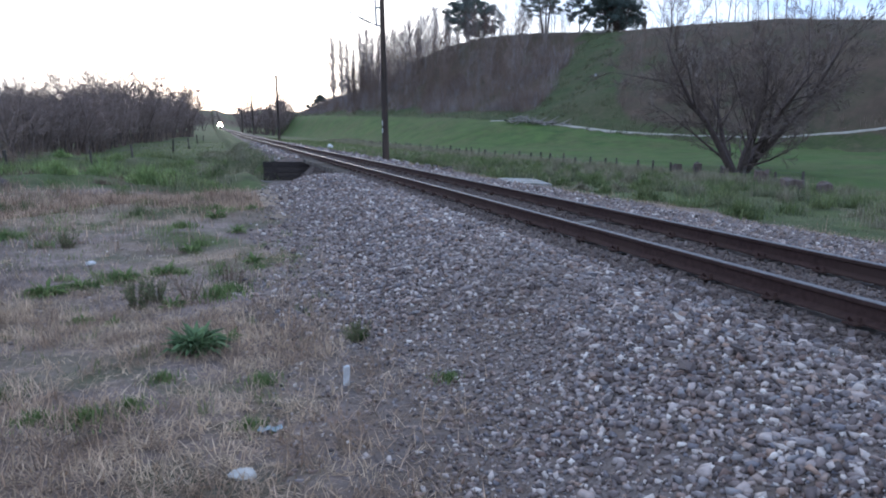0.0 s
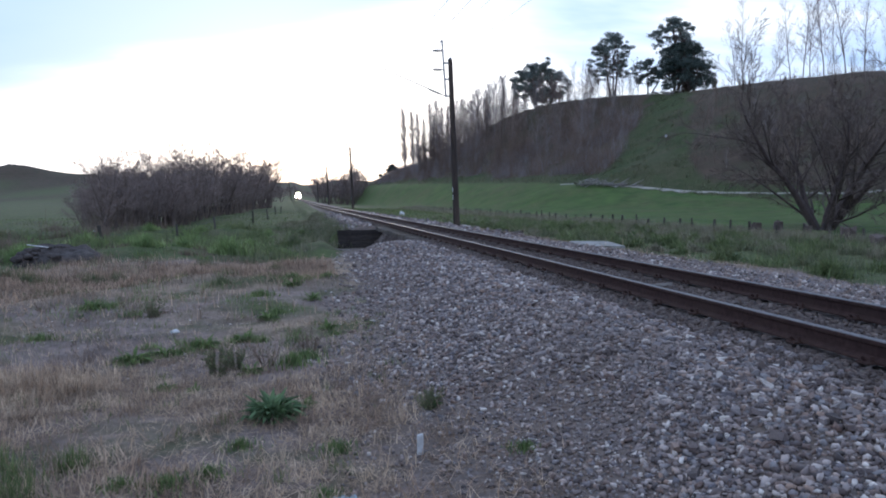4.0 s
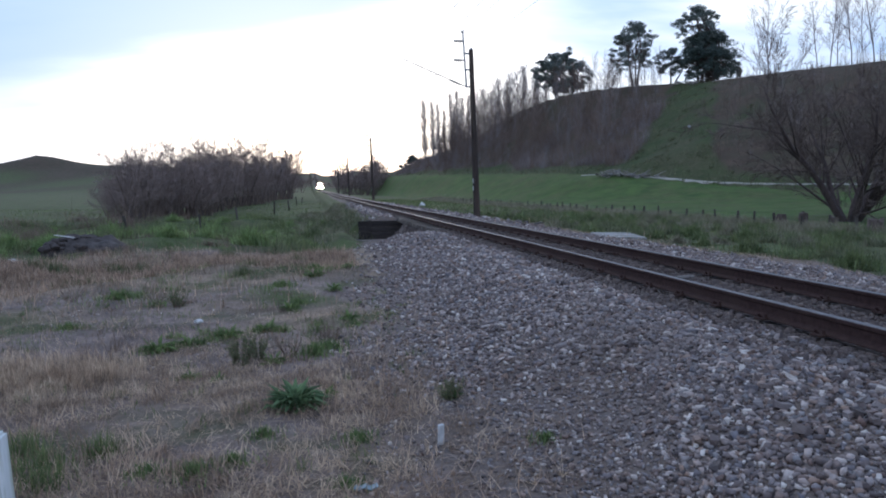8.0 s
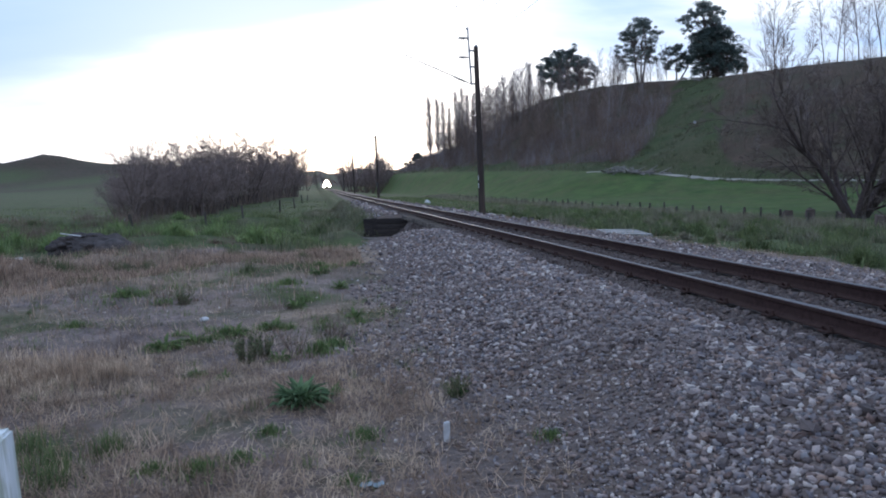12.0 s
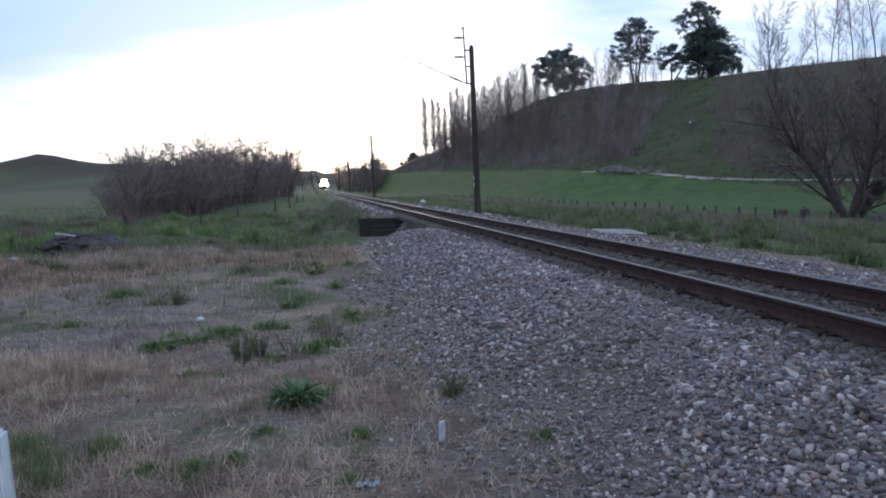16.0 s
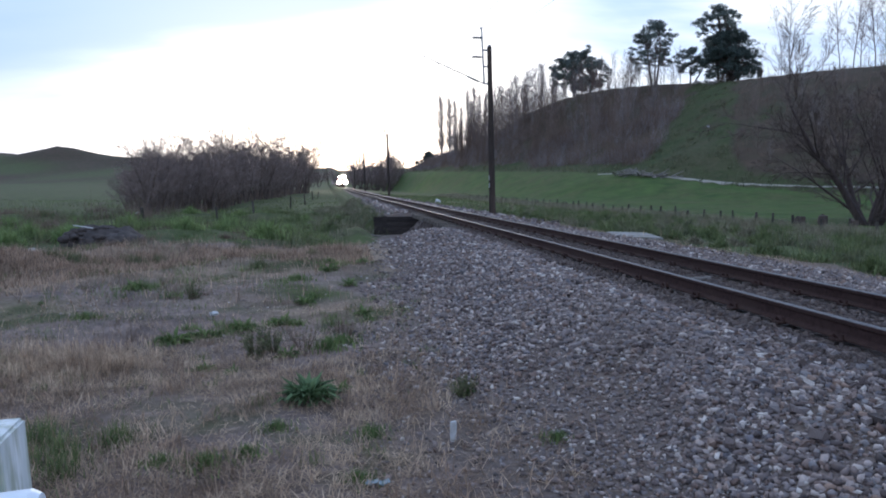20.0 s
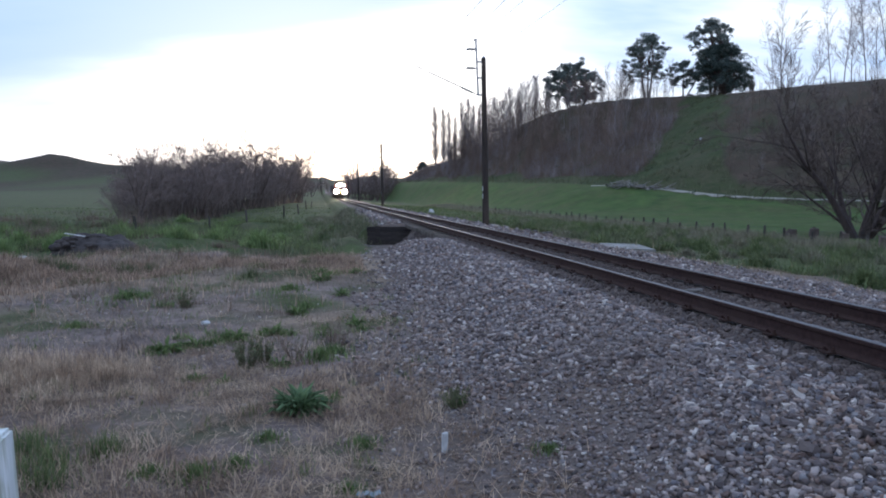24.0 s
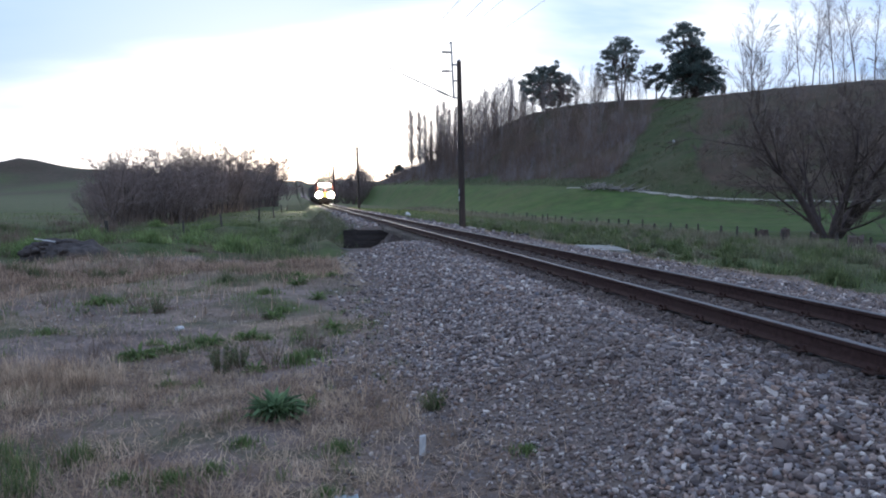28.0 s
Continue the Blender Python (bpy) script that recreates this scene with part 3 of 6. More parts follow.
def build_ground():
    xs, ys = grade(-1300, 900, 1.5, 420), grade(-120, 1700, 6.0, 420, 4.0)
    ys = np.sort(np.r_[ys, 29.55, 29.66])
    X, Y = np.meshgrid(xs, ys)
    Z = land(X, Y)
    SHEET.update(xs=xs, ys=ys, z=Z)
    n, k = X.shape
    V = np.c_[X.ravel(), Y.ravel(), Z.ravel()]
    I = np.arange(n * k).reshape(n, k)
    F = np.c_[I[:-1, :-1].ravel(), I[:-1, 1:].ravel(), I[1:, 1:].ravel(), I[1:, :-1].ravel()]
    me = bpy.data.meshes.new("ground")
    me.from_pydata(V.tolist(), [], F.tolist())
    me.update()
    me.shade_smooth()
    me.materials.append(M_GROUND)
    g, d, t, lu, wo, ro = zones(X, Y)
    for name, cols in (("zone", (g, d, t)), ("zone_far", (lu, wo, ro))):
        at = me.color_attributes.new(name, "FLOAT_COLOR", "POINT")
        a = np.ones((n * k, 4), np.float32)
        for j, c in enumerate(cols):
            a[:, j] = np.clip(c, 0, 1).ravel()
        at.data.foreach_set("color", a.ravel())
    return tagged(new("ground", me), "uneven ground of dirt, dry grass, pasture and a green hill", "ground", kind="structure")


ground = build_ground()


def surf(x, y):
    """height of the ground sheet itself, between its corners"""
    xs, ys, Z = SHEET["xs"], SHEET["ys"], SHEET["z"]
    x, y = np.asarray(x, float), np.asarray(y, float)
    i, j = np.clip(np.searchsorted(xs, x) - 1, 0, len(xs) - 2), np.clip(np.searchsorted(ys, y) - 1, 0, len(ys) - 2)
    f, g = (x - xs[i]) / (xs[i + 1] - xs[i]), (y - ys[j]) / (ys[j + 1] - ys[j])
    return (Z[j, i] * (1 - f) + Z[j, i + 1] * f) * (1 - g) + (Z[j + 1, i] * (1 - f) + Z[j + 1, i + 1] * f) * g


def gz(x, y):
    return float(surf(x, y))


# ---------------- the railway track ----------------
def sweep(profile, ys, dx):
    """profile (x, z) swept along the line at a lateral offset"""
    V, F = [], []
    k = len(profile)
    for y in ys:
        cx, cz = float(track_x(y)) + dx, float(track_z(y))
        V += [(cx + px, y, cz + pz) for px, pz in profile]
    for i in range(len(ys) - 1):
        for j in range(k):
            a, b = i * k + j, i * k + (j + 1) % k
            F.append((a, b, b + k, a + k))
    F.append(tuple(range(k))[::-1]); F.append(tuple(range((len(ys) - 1) * k, len(ys) * k)))
    return V, F


def build_track():
    t = thing("railway_track", pose(0, 0, 0), "narrow-gauge railway track with rusty rails on grey ballast", "railway track", kind="structure")
    ys = list(np.r_[np.arange(-30, 40, 2.0), np.arange(40, 620, 8.0)])
    H = RAIL_H
    prof = [(-0.062, -H), (0.062, -H), (0.062, -H + 0.011), (0.022, -H + 0.024), (0.009, -H + 0.036), (0.009, -0.040), (0.033, -0.030), (0.035, -0.0045),
            (-0.035, -0.0045), (-0.033, -0.030), (-0.009, -0.040), (-0.009, -H + 0.036), (-0.022, -H + 0.024), (-0.062, -H + 0.011)]
    head = [(-0.033, -0.006), (0.033, -0.006), (0.031, -0.001), (0.020, 0.002), (-0.020, 0.002), (-0.031, -0.001)]
    off = GAUGE / 2 + 0.035
    for sgn in (-1, 1):
        V, F = sweep(prof, ys, sgn * off)
        r = mesh("rail", V, F, M_RAIL, t, "rusty brown steel rail")
        V, F = sweep(head, ys, sgn * off)
        mesh("rail_head", V, F, M_RAILTOP, r, "shiny worn running surface")
    bm = bmesh.new()
    box(bm, (2.1, 0.2, 0.14), (0, 0, 0), 0.012)
    first = part("sleeper", bm, M_SLEEPER, t, "half-buried weathered sleeper")
    bm = bmesh.new()
    box(bm, (0.085, 0.11, 0.016), (0, 0, 0.0), 0.004)
    rod(bm, (0.012, -0.03, 0.006), (0.012, -0.03, 0.045), 0.014, 0.012, 6)
    rod(bm, (0.012, 0.03, 0.006), (-0.020, 0.03, 0.038), 0.013, 0.011, 6)
    clip = part("rail_clip", bm, M_RAIL, t, "rusty clip holding the rail to a sleeper")
    used = False
    for i in range(2, 44):
        y = -3 + 0.70 * i
        for x, side in ((-off - 0.085, 0), (-off + 0.085, 180), (off - 0.085, 0), (off + 0.085, 180)):
            ob = new("rail_clip", clip.data) if used else clip
            used = True
            ob.parent = t
            ob.matrix_local = pose(float(track_x(y)) + x, y, float(track_z(y)) - RAIL_H + 0.004, 0, 0, side)
    rng = random.Random(4)
    for i in range(160):
        y = -3 + 0.70 * i
        ob = first if i == 0 else new("sleeper", first.data)
        if i:
            ob.parent = t
        ob.matrix_local = pose(float(track_x(y)) + rng.uniform(-0.03, 0.03), y, float(track_z(y)) - RAIL_H - 0.098 - rng.uniform(0, 0.02), rng.uniform(-1, 1), 0, rng.uniform(-1.2, 1.2))


build_track()

# ---------------- trees ----------------
class Tubes:
    """tapered branches gathered into one mesh"""

    def __init__(self):
        self.v, self.f = [], []

    def add(self, pts, radii, n=5):
        start = len(self.v)
        k = len(pts)
        for i, p in enumerate(pts):
            d = (pts[min(i + 1, k - 1)] - pts[max(i - 1, 0)]).normalized()
            a = d.orthogonal().normalized()
            b = d.cross(a)
            for j in range(n):
                w = 2 * math.pi * j / n
                self.v.append(p + (a * math.cos(w) + b * math.sin(w)) * radii[i])
        for i in range(k - 1):
            for j in range(n):
                q = start + i * n
                self.f.append((q + j, q + (j + 1) % n, q + n + (j + 1) % n, q + n + j))
        q = start + (k - 1) * n
        self.f.append(tuple(q + j for j in range(n)))


class Pieces:
    """stems and limbs kept apart, each a mesh of its own"""

    def __init__(self):
        self.all = []

    def add(self, pts, radii, n=5):
        t = Tubes()
        t.level = n
        t.add(pts, radii, n)
        self.all.append(t)


def branch(rng, wood, twig, tips, p, d, length, radius, level, spec):
    """one branch with its side branches"""
    last = level >= spec["levels"]
    seg = spec.get("tip", 2) if last else (7 if level == 0 else 4)
    pts, radii = [p.copy()], [radius]
    q, dd = p.copy(), d.normalized()
    for i in range(seg):
        jit = Vector((rng.gauss(0, 1), rng.gauss(0, 1), rng.gauss(0, 1))) * spec["crook"]
        dd = (dd + jit + Vector((0, 0, spec["up"] * (0.3 if level == 0 else 1.0)))).normalized()
        q = q + dd * (length / seg)
        pts.append(q.copy())
        radii.append(max(radius * (1 - (0.80 if not last else 0.9) * (i + 1) / seg), 0.004 * spec.get("thin", 1)))
    (wood if level <= spec.get("wood_levels", 0) else twig).add(pts, radii, 8 if level == 0 else (5 if level == 1 else 3))
    if level >= spec["levels"] - 1:
        tips.append(q.copy())
    if last:
        return
    n = spec["count"][level]
    lo = spec["clear"] if level == 0 else 0.15
    for i in range(n):
        t = lo + (1 - lo) * (i + rng.random()) / n
        j = min(int(t * seg), seg - 1)
        f = t * seg - j
        at = pts[j].lerp(pts[j + 1], f)
        axis = (pts[j + 1] - pts[j]).normalized()
        side = axis.orthogonal().normalized()
        side = Matrix.Rotation(rng.uniform(0, 2 * math.pi), 3, axis) @ side
        ang = radians(spec["angle"][level] * rng.uniform(0.7, 1.25))
        nd = axis * math.cos(ang) + side * math.sin(ang)
        nl = length * spec["ratio"][level] * rng.uniform(0.65, 1.15) * (1.0 - 0.55 * t if level == 0 and spec.get("cone", True) else 1.0 - 0.35 * t)
        branch(rng, wood, twig, tips, at, nd, nl, max(radii[j] * spec.get("thick", 0.5), 0.006), level + 1, spec)


def bare_tree(name, seed, height, spec, bark, twigs, label, group="", stems=1, lean=0.0, split=False):
    """a leafless tree: trunk and limbs, and a crown of fine branches"""
    rng = random.Random(seed)
    wood, twig, tips = (Pieces() if split else Tubes()), Tubes(), []
    for s in range(stems):
        a = 2 * math.pi * s / stems + rng.random()
        d = Vector((math.cos(a) * lean, math.sin(a) * lean, 1)).normalized()
        base = Vector((math.cos(a), math.sin(a), 0)) * (0.25 * lean * (stems > 1)) - Vector((0, 0, 0.3))
        branch(rng, wood, twig, tips, base, d, height * (1 if s == 0 else rng.uniform(0.75, 1.0)), spec["trunk"] * rng.uniform(0.8, 1.1), 0, spec)
    t = thing(name, pose(0, 0, 0), label, "tree", group)
    if split:
        for p in wood.all:
            mesh("stem" if p.level == 8 else "limb", p.v, p.f, bark, t, smooth=True)
    else:
        mesh("trunk", wood.v, wood.f, bark, t, smooth=True)
    mesh("crown", twig.v, twig.f, twigs, t, "bare twigs")
    return t


def leaf_cloud(rng, centres, size, n, leaf, flat=0.7):
    """small leaf blades in clumps round the branch tips"""
    V, F = [], []
    for c in centres:
        s = size * rng.uniform(0.6, 1.25)
        for _ in range(n):
            while True:
                o = Vector((rng.uniform(-1, 1), rng.uniform(-1, 1), rng.uniform(-1, 1)))
                if o.length < 1:
                    break
            o = Vector((o.x, o.y, o.z * flat)) * s
            d = Vector((rng.gauss(0, 1), rng.gauss(0, 1), rng.gauss(0, 1) - 0.4)).normalized()
            w = d.orthogonal().normalized()
            w = Matrix.Rotation(rng.uniform(0, 6.28), 3, d) @ w
            l = leaf * rng.uniform(0.6, 1.4)
            p = c + o
            k = len(V)
            V += [p - w * l * 0.28, p + d * l, p + w * l * 0.28, p - d * l * 0.4]
            F.append((k, k + 1, k + 2, k + 3))
    return V, F


def clump_tree(name, seed, trunk_h, wide, high, clumps, bark, leaves, label, r=(0.9, 1.5), per=110, leaf=0.22, trunks=1, radius=0.3, taper=0.0, group=""):
    """an evergreen: trunks that fork into limbs, each limb ending in a ragged clump of leaves, with gaps between"""
    rng = random.Random(seed)
    tb = Tubes()
    V, F = [], []
    feet = [Vector((rng.gauss(0, 0.5) * (trunks > 1), rng.gauss(0, 0.5) * (trunks > 1), -0.3)) for _ in range(trunks)]
    forks = []
    for p in feet:
        q = Vector((p.x * 2.5 + rng.gauss(0, 0.3), p.y * 2.5 + rng.gauss(0, 0.3), trunk_h * rng.uniform(0.85, 1.1)))
        top = Vector((q.x * 1.5, q.y * 1.5, trunk_h + high * 0.55))
        tb.add([p, p.lerp(q, 0.5) + Vector((rng.gauss(0, 0.15), 0, 0)), q, top], [radius, radius * 0.85, radius * 0.7, radius * 0.25], 8)
        forks.append((p, q, top))
    for i in range(clumps):
        a = rng.uniform(0, 2 * math.pi)
        t = rng.random() ** 0.8
        s = math.sqrt(max(0.05, 1 - (2 * t - 0.85) ** 2)) if taper == 0 else (1 - t) ** taper
        q = math.sqrt(rng.uniform(0.12, 1.0)) * s * wide / 2
        cpt = Vector((math.cos(a) * q, math.sin(a) * q, trunk_h + high * t))
        p, f, top = rng.choice(forks)
        st = f.lerp(top, min(1, t * 0.8))
        tb.add([st, st.lerp(cpt, 0.5) + Vector((0, 0, -0.25)), cpt], [radius * 0.3, radius * 0.18, 0.03], 4)
        rr = rng.uniform(*r)
        subs = [cpt + Vector((rng.gauss(0, 1), rng.gauss(0, 1), rng.gauss(0, 0.7))) * rr * 0.5 for _ in range(5)]
        v, fc = leaf_cloud(rng, subs, rr * 0.55, per // 5, leaf, 0.65)
        k = len(V)
        V += v
        F += [tuple(j + k for j in g) for g in fc]
    t = thing(name, pose(0, 0, 0), label, "tree", group)
    mesh("trunk", tb.v, tb.f, bark, t, smooth=True)
    mesh("crown", V, F, leaves, t, "leafy crown")
    return t


def plant(t, x, y, scale=1.0, turn=0.0, sink=0.0, first=False):
    """moves a built tree, or puts a copy of it, at a place on the land"""
    m = pose(x, y, gz(x, y) - sink, 0, 0, turn)
    if first:
        t.matrix_world = m @ Matrix.Scale(scale, 4)
        return t
    c = copy_thing(t, m)
    c.scale = (scale, scale, scale)
    return c


POPLAR = dict(levels=2, count=(190, 8), angle=(34, 26), ratio=(0.20, 0.45), up=0.11, crook=0.010, trunk=0.22, clear=0.04, thick=0.34, thin=7.5, tip=1)
OPENPOPLAR = dict(levels=2, count=(120, 8), angle=(36, 28), ratio=(0.25, 0.45), up=0.10, crook=0.014, trunk=0.19, clear=0.14, thick=0.32, thin=6, tip=1)
SAPLING = dict(levels=2, count=(26, 6), angle=(36, 32), ratio=(0.38, 0.5), up=0.07, crook=0.07, trunk=0.075, clear=0.10, thick=0.35, thin=3.6, tip=1)
WILLOW = dict(levels=3, count=(11, 8, 7), angle=(46, 42, 38), ratio=(0.50, 0.5, 0.5), up=0.03, crook=0.10, trunk=0.13, clear=0.22, thick=0.45, wood_levels=0, thin=2.8, cone=False, tip=1)
CREST = dict(levels=3, count=(26, 8, 4), angle=(38, 38, 34), ratio=(0.34, 0.42, 0.5), up=0.06, crook=0.06, trunk=0.10, clear=0.14, thick=0.42, wood_levels=0, thin=2.3)
NEARWILLOW = dict(levels=4, count=(9, 8, 7, 7), angle=(42, 38, 34, 30), ratio=(0.60, 0.52, 0.52, 0.5), up=0.030, crook=0.085, trunk=0.19, clear=0.10, thick=0.40, wood_levels=1, thin=1.6, cone=False)


def build_trees():
    rng = random.Random(11)
    # row of bare poplars climbing the end of the hill
    kinds = [bare_tree("poplar_tree", 20 + i, 21, (POPLAR, OPENPOPLAR, OPENPOPLAR)[i], M_BELTTWIG, M_BELTTWIG, "tall slim leafless poplar on the hill's end", "poplars on the hill") for i in range(3)]
    row = [(0.151, 268, 1.0), (0.238, 236, 0.92), (0.283, 210, 0.86), (0.163, 264, 0.92), (0.171, 262, 0.86), (0.180, 258, 0.75), (0.188, 254, 0.98), (0.199, 250, 1.0), (0.206, 248, 0.88), (0.214, 246, 0.9), (0.224, 242, 0.95),
           (0.233, 238, 0.95), (0.244, 234, 0.86), (0.253, 228, 0.92), (0.259, 224, 0.95), (0.266, 220, 0.85), (0.275, 214, 0.9), (0.292, 205, 0.85), (0.194, 254, 0.8), (0.300, 200, 0.75), (0.248, 230, 0.85), (0.309, 196, 0.7), (0.318, 192, 0.62), (0.327, 188, 0.58)]
    for i, (a, y, s) in enumerate(row):
        plant(kinds[(0 if a < 0.215 else 1 + i % 2) if i > 2 else (0, 1, 2)[i]], a * y, y, s, rng.uniform(0, 360), 0, first=i < 3)
    # leafless young wood over the slope below the crest
    kinds = [bare_tree("bare_tree", 40 + i, 9.5, SAPLING, (M_TWIG_RED, M_TWIG_RED, M_TWIG_RED, M_PALEBARK)[i], (M_TWIG_RED, M_WILLOWTWIG, M_TWIG_RED, M_TWIG)[i], "slender leafless brown tree on the wooded slope", "trees on the wooded slope") for i in range(4)]
    i = 0
    for _ in range(4000):
        y = rng.uniform(100, 212)
        xt, xr = np.interp(y, TOE[0], TOE[1]), np.interp(y, RIDGE[0], RIDGE[1])
        s = rng.uniform(0.10, 1.02)
        x = xt + (xr - xt) * s
        if zones(np.array([x]), np.array([y]))[4][0] < 0.5 or (x / y > 0.452 + 0.065 * s):
            continue
        if (s < 0.35 and rng.random() < 0.45) or (y > 168 and s > 0.62 and rng.random() < 0.8):
            continue
        plant(kinds[i % 4], x, y, rng.uniform(0.65, 1.05) * (1.08 if y > 165 else 0.85), rng.uniform(0, 360), 0, first=i < 4)
        i += 1
        if i >= 230:
            break
    # thin scrub of leafless saplings farther along the hillside
    for k in range(150):
        y = rng.uniform(62, 118)
        xt, xr = np.interp(y, TOE[0], TOE[1]), np.interp(y, RIDGE[0], RIDGE[1])
        x = xt + (xr - xt) * rng.uniform(0.12, 0.97)
        if x / y < 0.60 or x / y > 1.0:
            continue
        plant(kinds[k % 4], x, y, rng.uniform(0.28, 0.5), rng.uniform(0, 360))
    # bare trees standing on the crest
    kinds = [bare_tree("bare_crest_tree", 60 + i, 15, CREST, M_MAUVETWIG, M_MAUVETWIG, "leafless tree standing on the hill's crest", "bare trees on the crest") for i in range(3)]
    crest = [(0.668, 112, 0.85), (0.682, 112, 1.05), (0.70, 112, 0.6), (0.735, 108, 0.6), (0.765, 106, 0.95), (0.787, 104, 1.2), (0.80, 108, 0.9), (0.825, 104, 1.15), (0.845, 104, 0.8), (0.865, 100, 1.05), (0.90, 98, 0.9), (0.95, 94, 0.9), (1.0, 90, 0.8),
             (0.375, 168, 0.45), (0.385, 166, 0.55), (0.395, 164, 0.62), (0.408, 163, 0.5), (0.42, 160, 0.5), (0.435, 158, 0.42), (0.31, 190, 0.6)]
    for i, (a, y, s) in enumerate(crest):
        x = a * y
        xr = float(np.interp(y, RIDGE[0], RIDGE[1]))
        plant(kinds[i % 3], xr + 1.0 if abs(x - xr) > 3 and a > 0.6 else x, (xr + 1.0) / a if abs(x - xr) > 3 and a > 0.6 else y, s, rng.uniform(0, 360), 0, first=i < 3)
    # evergreens on the crest
    g = clump_tree("gum_tree", 71, 3.2, 14.8, 9.4, 110, M_BARK, M_LEAF_EUC, "broad eucalypt with grey-green foliage on the crest", trunks=4, radius=0.30, r=(0.9, 1.5), per=430, leaf=0.25)
    plant(g, 0.350 * 176, 176, 1.0, 0, 0, first=True)
    g = clump_tree("gum_tree", 75, 3.4, 10.2, 10.0, 66, M_BARK, M_LEAF_EUC, "open-crowned eucalypt with bare trunks on the crest", trunks=3, radius=0.26, r=(0.75, 1.3), per=320)
    plant(g, 0.466 * 150, 150, 1.0, 40, 0, first=True)
    g = clump_tree("small_gum_tree", 78, 2.4, 6.2, 5.2, 28, M_BARK, M_LEAF_EUC, "small leaning evergreen tree on the crest", trunks=2, radius=0.2, r=(0.65, 1.15), per=320)
    plant(g, 0.520 * 146, 146, 1.0, 0, 0, first=True)
    bush = clump_tree("evergreen_bush", 79, 0.4, 3.6, 3.4, 26, M_BARK, M_LEAF_DK, "rounded dark evergreen bush at the hill's foot", trunks=2, radius=0.12, r=(0.8, 1.2), per=120, leaf=0.42, group="bushes at the hill's foot")
    for a, y, s in ((0.116, 300, 0.42), (0.122, 297, 0.32), (0.127, 294, 0.55), (0.1325, 291, 0.8), (0.137, 288, 0.5)):
        plant(bush, a * y, y, s, 3000 * a, 0, first=a == 0.116)
    g = clump_tree("macrocarpa_tree", 84, 0.8, 13.6, 9.4, 170, M_BARK, M_LEAF_DK, "big dark cypress with a dense ragged skirt of boughs", trunks=3, radius=0.5, r=(0.8, 1.5), per=300, taper=0.38)
    plant(g, 0.582 * 139, 139, 1.0, 0, 0, first=True)
    g = clump_tree("tall_gum_tree", 87, 7.6, 9.0, 8.0, 56, M_BARK, M_LEAF_EUC, "tall eucalypt rising out of the dark cypress", trunks=2, radius=0.3, r=(0.7, 1.3), per=320)
    plant(g, 0.566 * 140, 140, 1.0, 0, 0, first=True)
    # willow belt left of the line
    kinds = [bare_tree("willow_tree", 90 + i, 6.5, WILLOW, M_BARK, M_WILLOWTWIG, "leafless reddish-brown willow in the belt beside the field", "willow belt", stems=3, lean=0.22) for i in range(4)]
    for k in range(74):
        a = -0.25 + 0.215 * (k + rng.random()) / 74
        front = float(np.interp(a, (-0.275, -0.25, -0.162, -0.09, -0.035), (43, 43, 64, 105, 160)))
        y = front + (0.0, 0.12, 0.3)[k % 3] * front + rng.uniform(0, 3)
        rise = float(np.interp(a, (-0.275, -0.20, -0.165, -0.13, -0.09, -0.06, -0.035), (66, 76, 70, 90, 74, 60, 76)))
        plant(kinds[k % 4], a * y, y, (y * rise / 1260 + 2.0) * rng.uniform(0.72, 1.06) / 6.9, rng.uniform(0, 360), 0, first=k < 4)
    for k in range(16):
        y = rng.uniform(54, 80)
        plant(kinds[k % 4], -y * (0.20 + 0.072 * k / 15), y, (y * 34 / 1260 + 2.0) * rng.uniform(0.85, 1.05) / 6.9, rng.uniform(0, 360))
    # woods across the end of the valley
    FAR = dict(WILLOW, count=(8, 6, 4), thin=9)
    kinds = [bare_tree("distant_tree", 110 + i, 6.5, FAR, M_BARK, M_WILLOWTWIG, "leafless tree in the wood at the valley's end", "wood at the valley's end", stems=2, lean=0.3) for i in range(2)]
    for k in range(46):
        y = rng.uniform(255, 345)
        plant(kinds[k % 2], float(track_x(y)) + rng.uniform(6.5, 24), y, rng.uniform(1.2, 1.8), rng.uniform(0, 360), 0, first=k < 2)
    for k in range(22):
        y = rng.uniform(190, 420)
        plant(kinds[k % 2], float(track_x(y)) - rng.uniform(8, 26), y, rng.uniform(1.0, 1.5), rng.uniform(0, 360))
    # the spreading willow by the paddock fence
    w = bare_tree("spreading_willow", 131, 8.6, NEARWILLOW, M_WILLOWBARK, M_BARK, "many-stemmed leafless willow spreading over the fence", "", stems=8, lean=0.62, split=True)
    plant(w, 29.0, 35.0, 1.12, 20, 0, first=True)


build_trees()


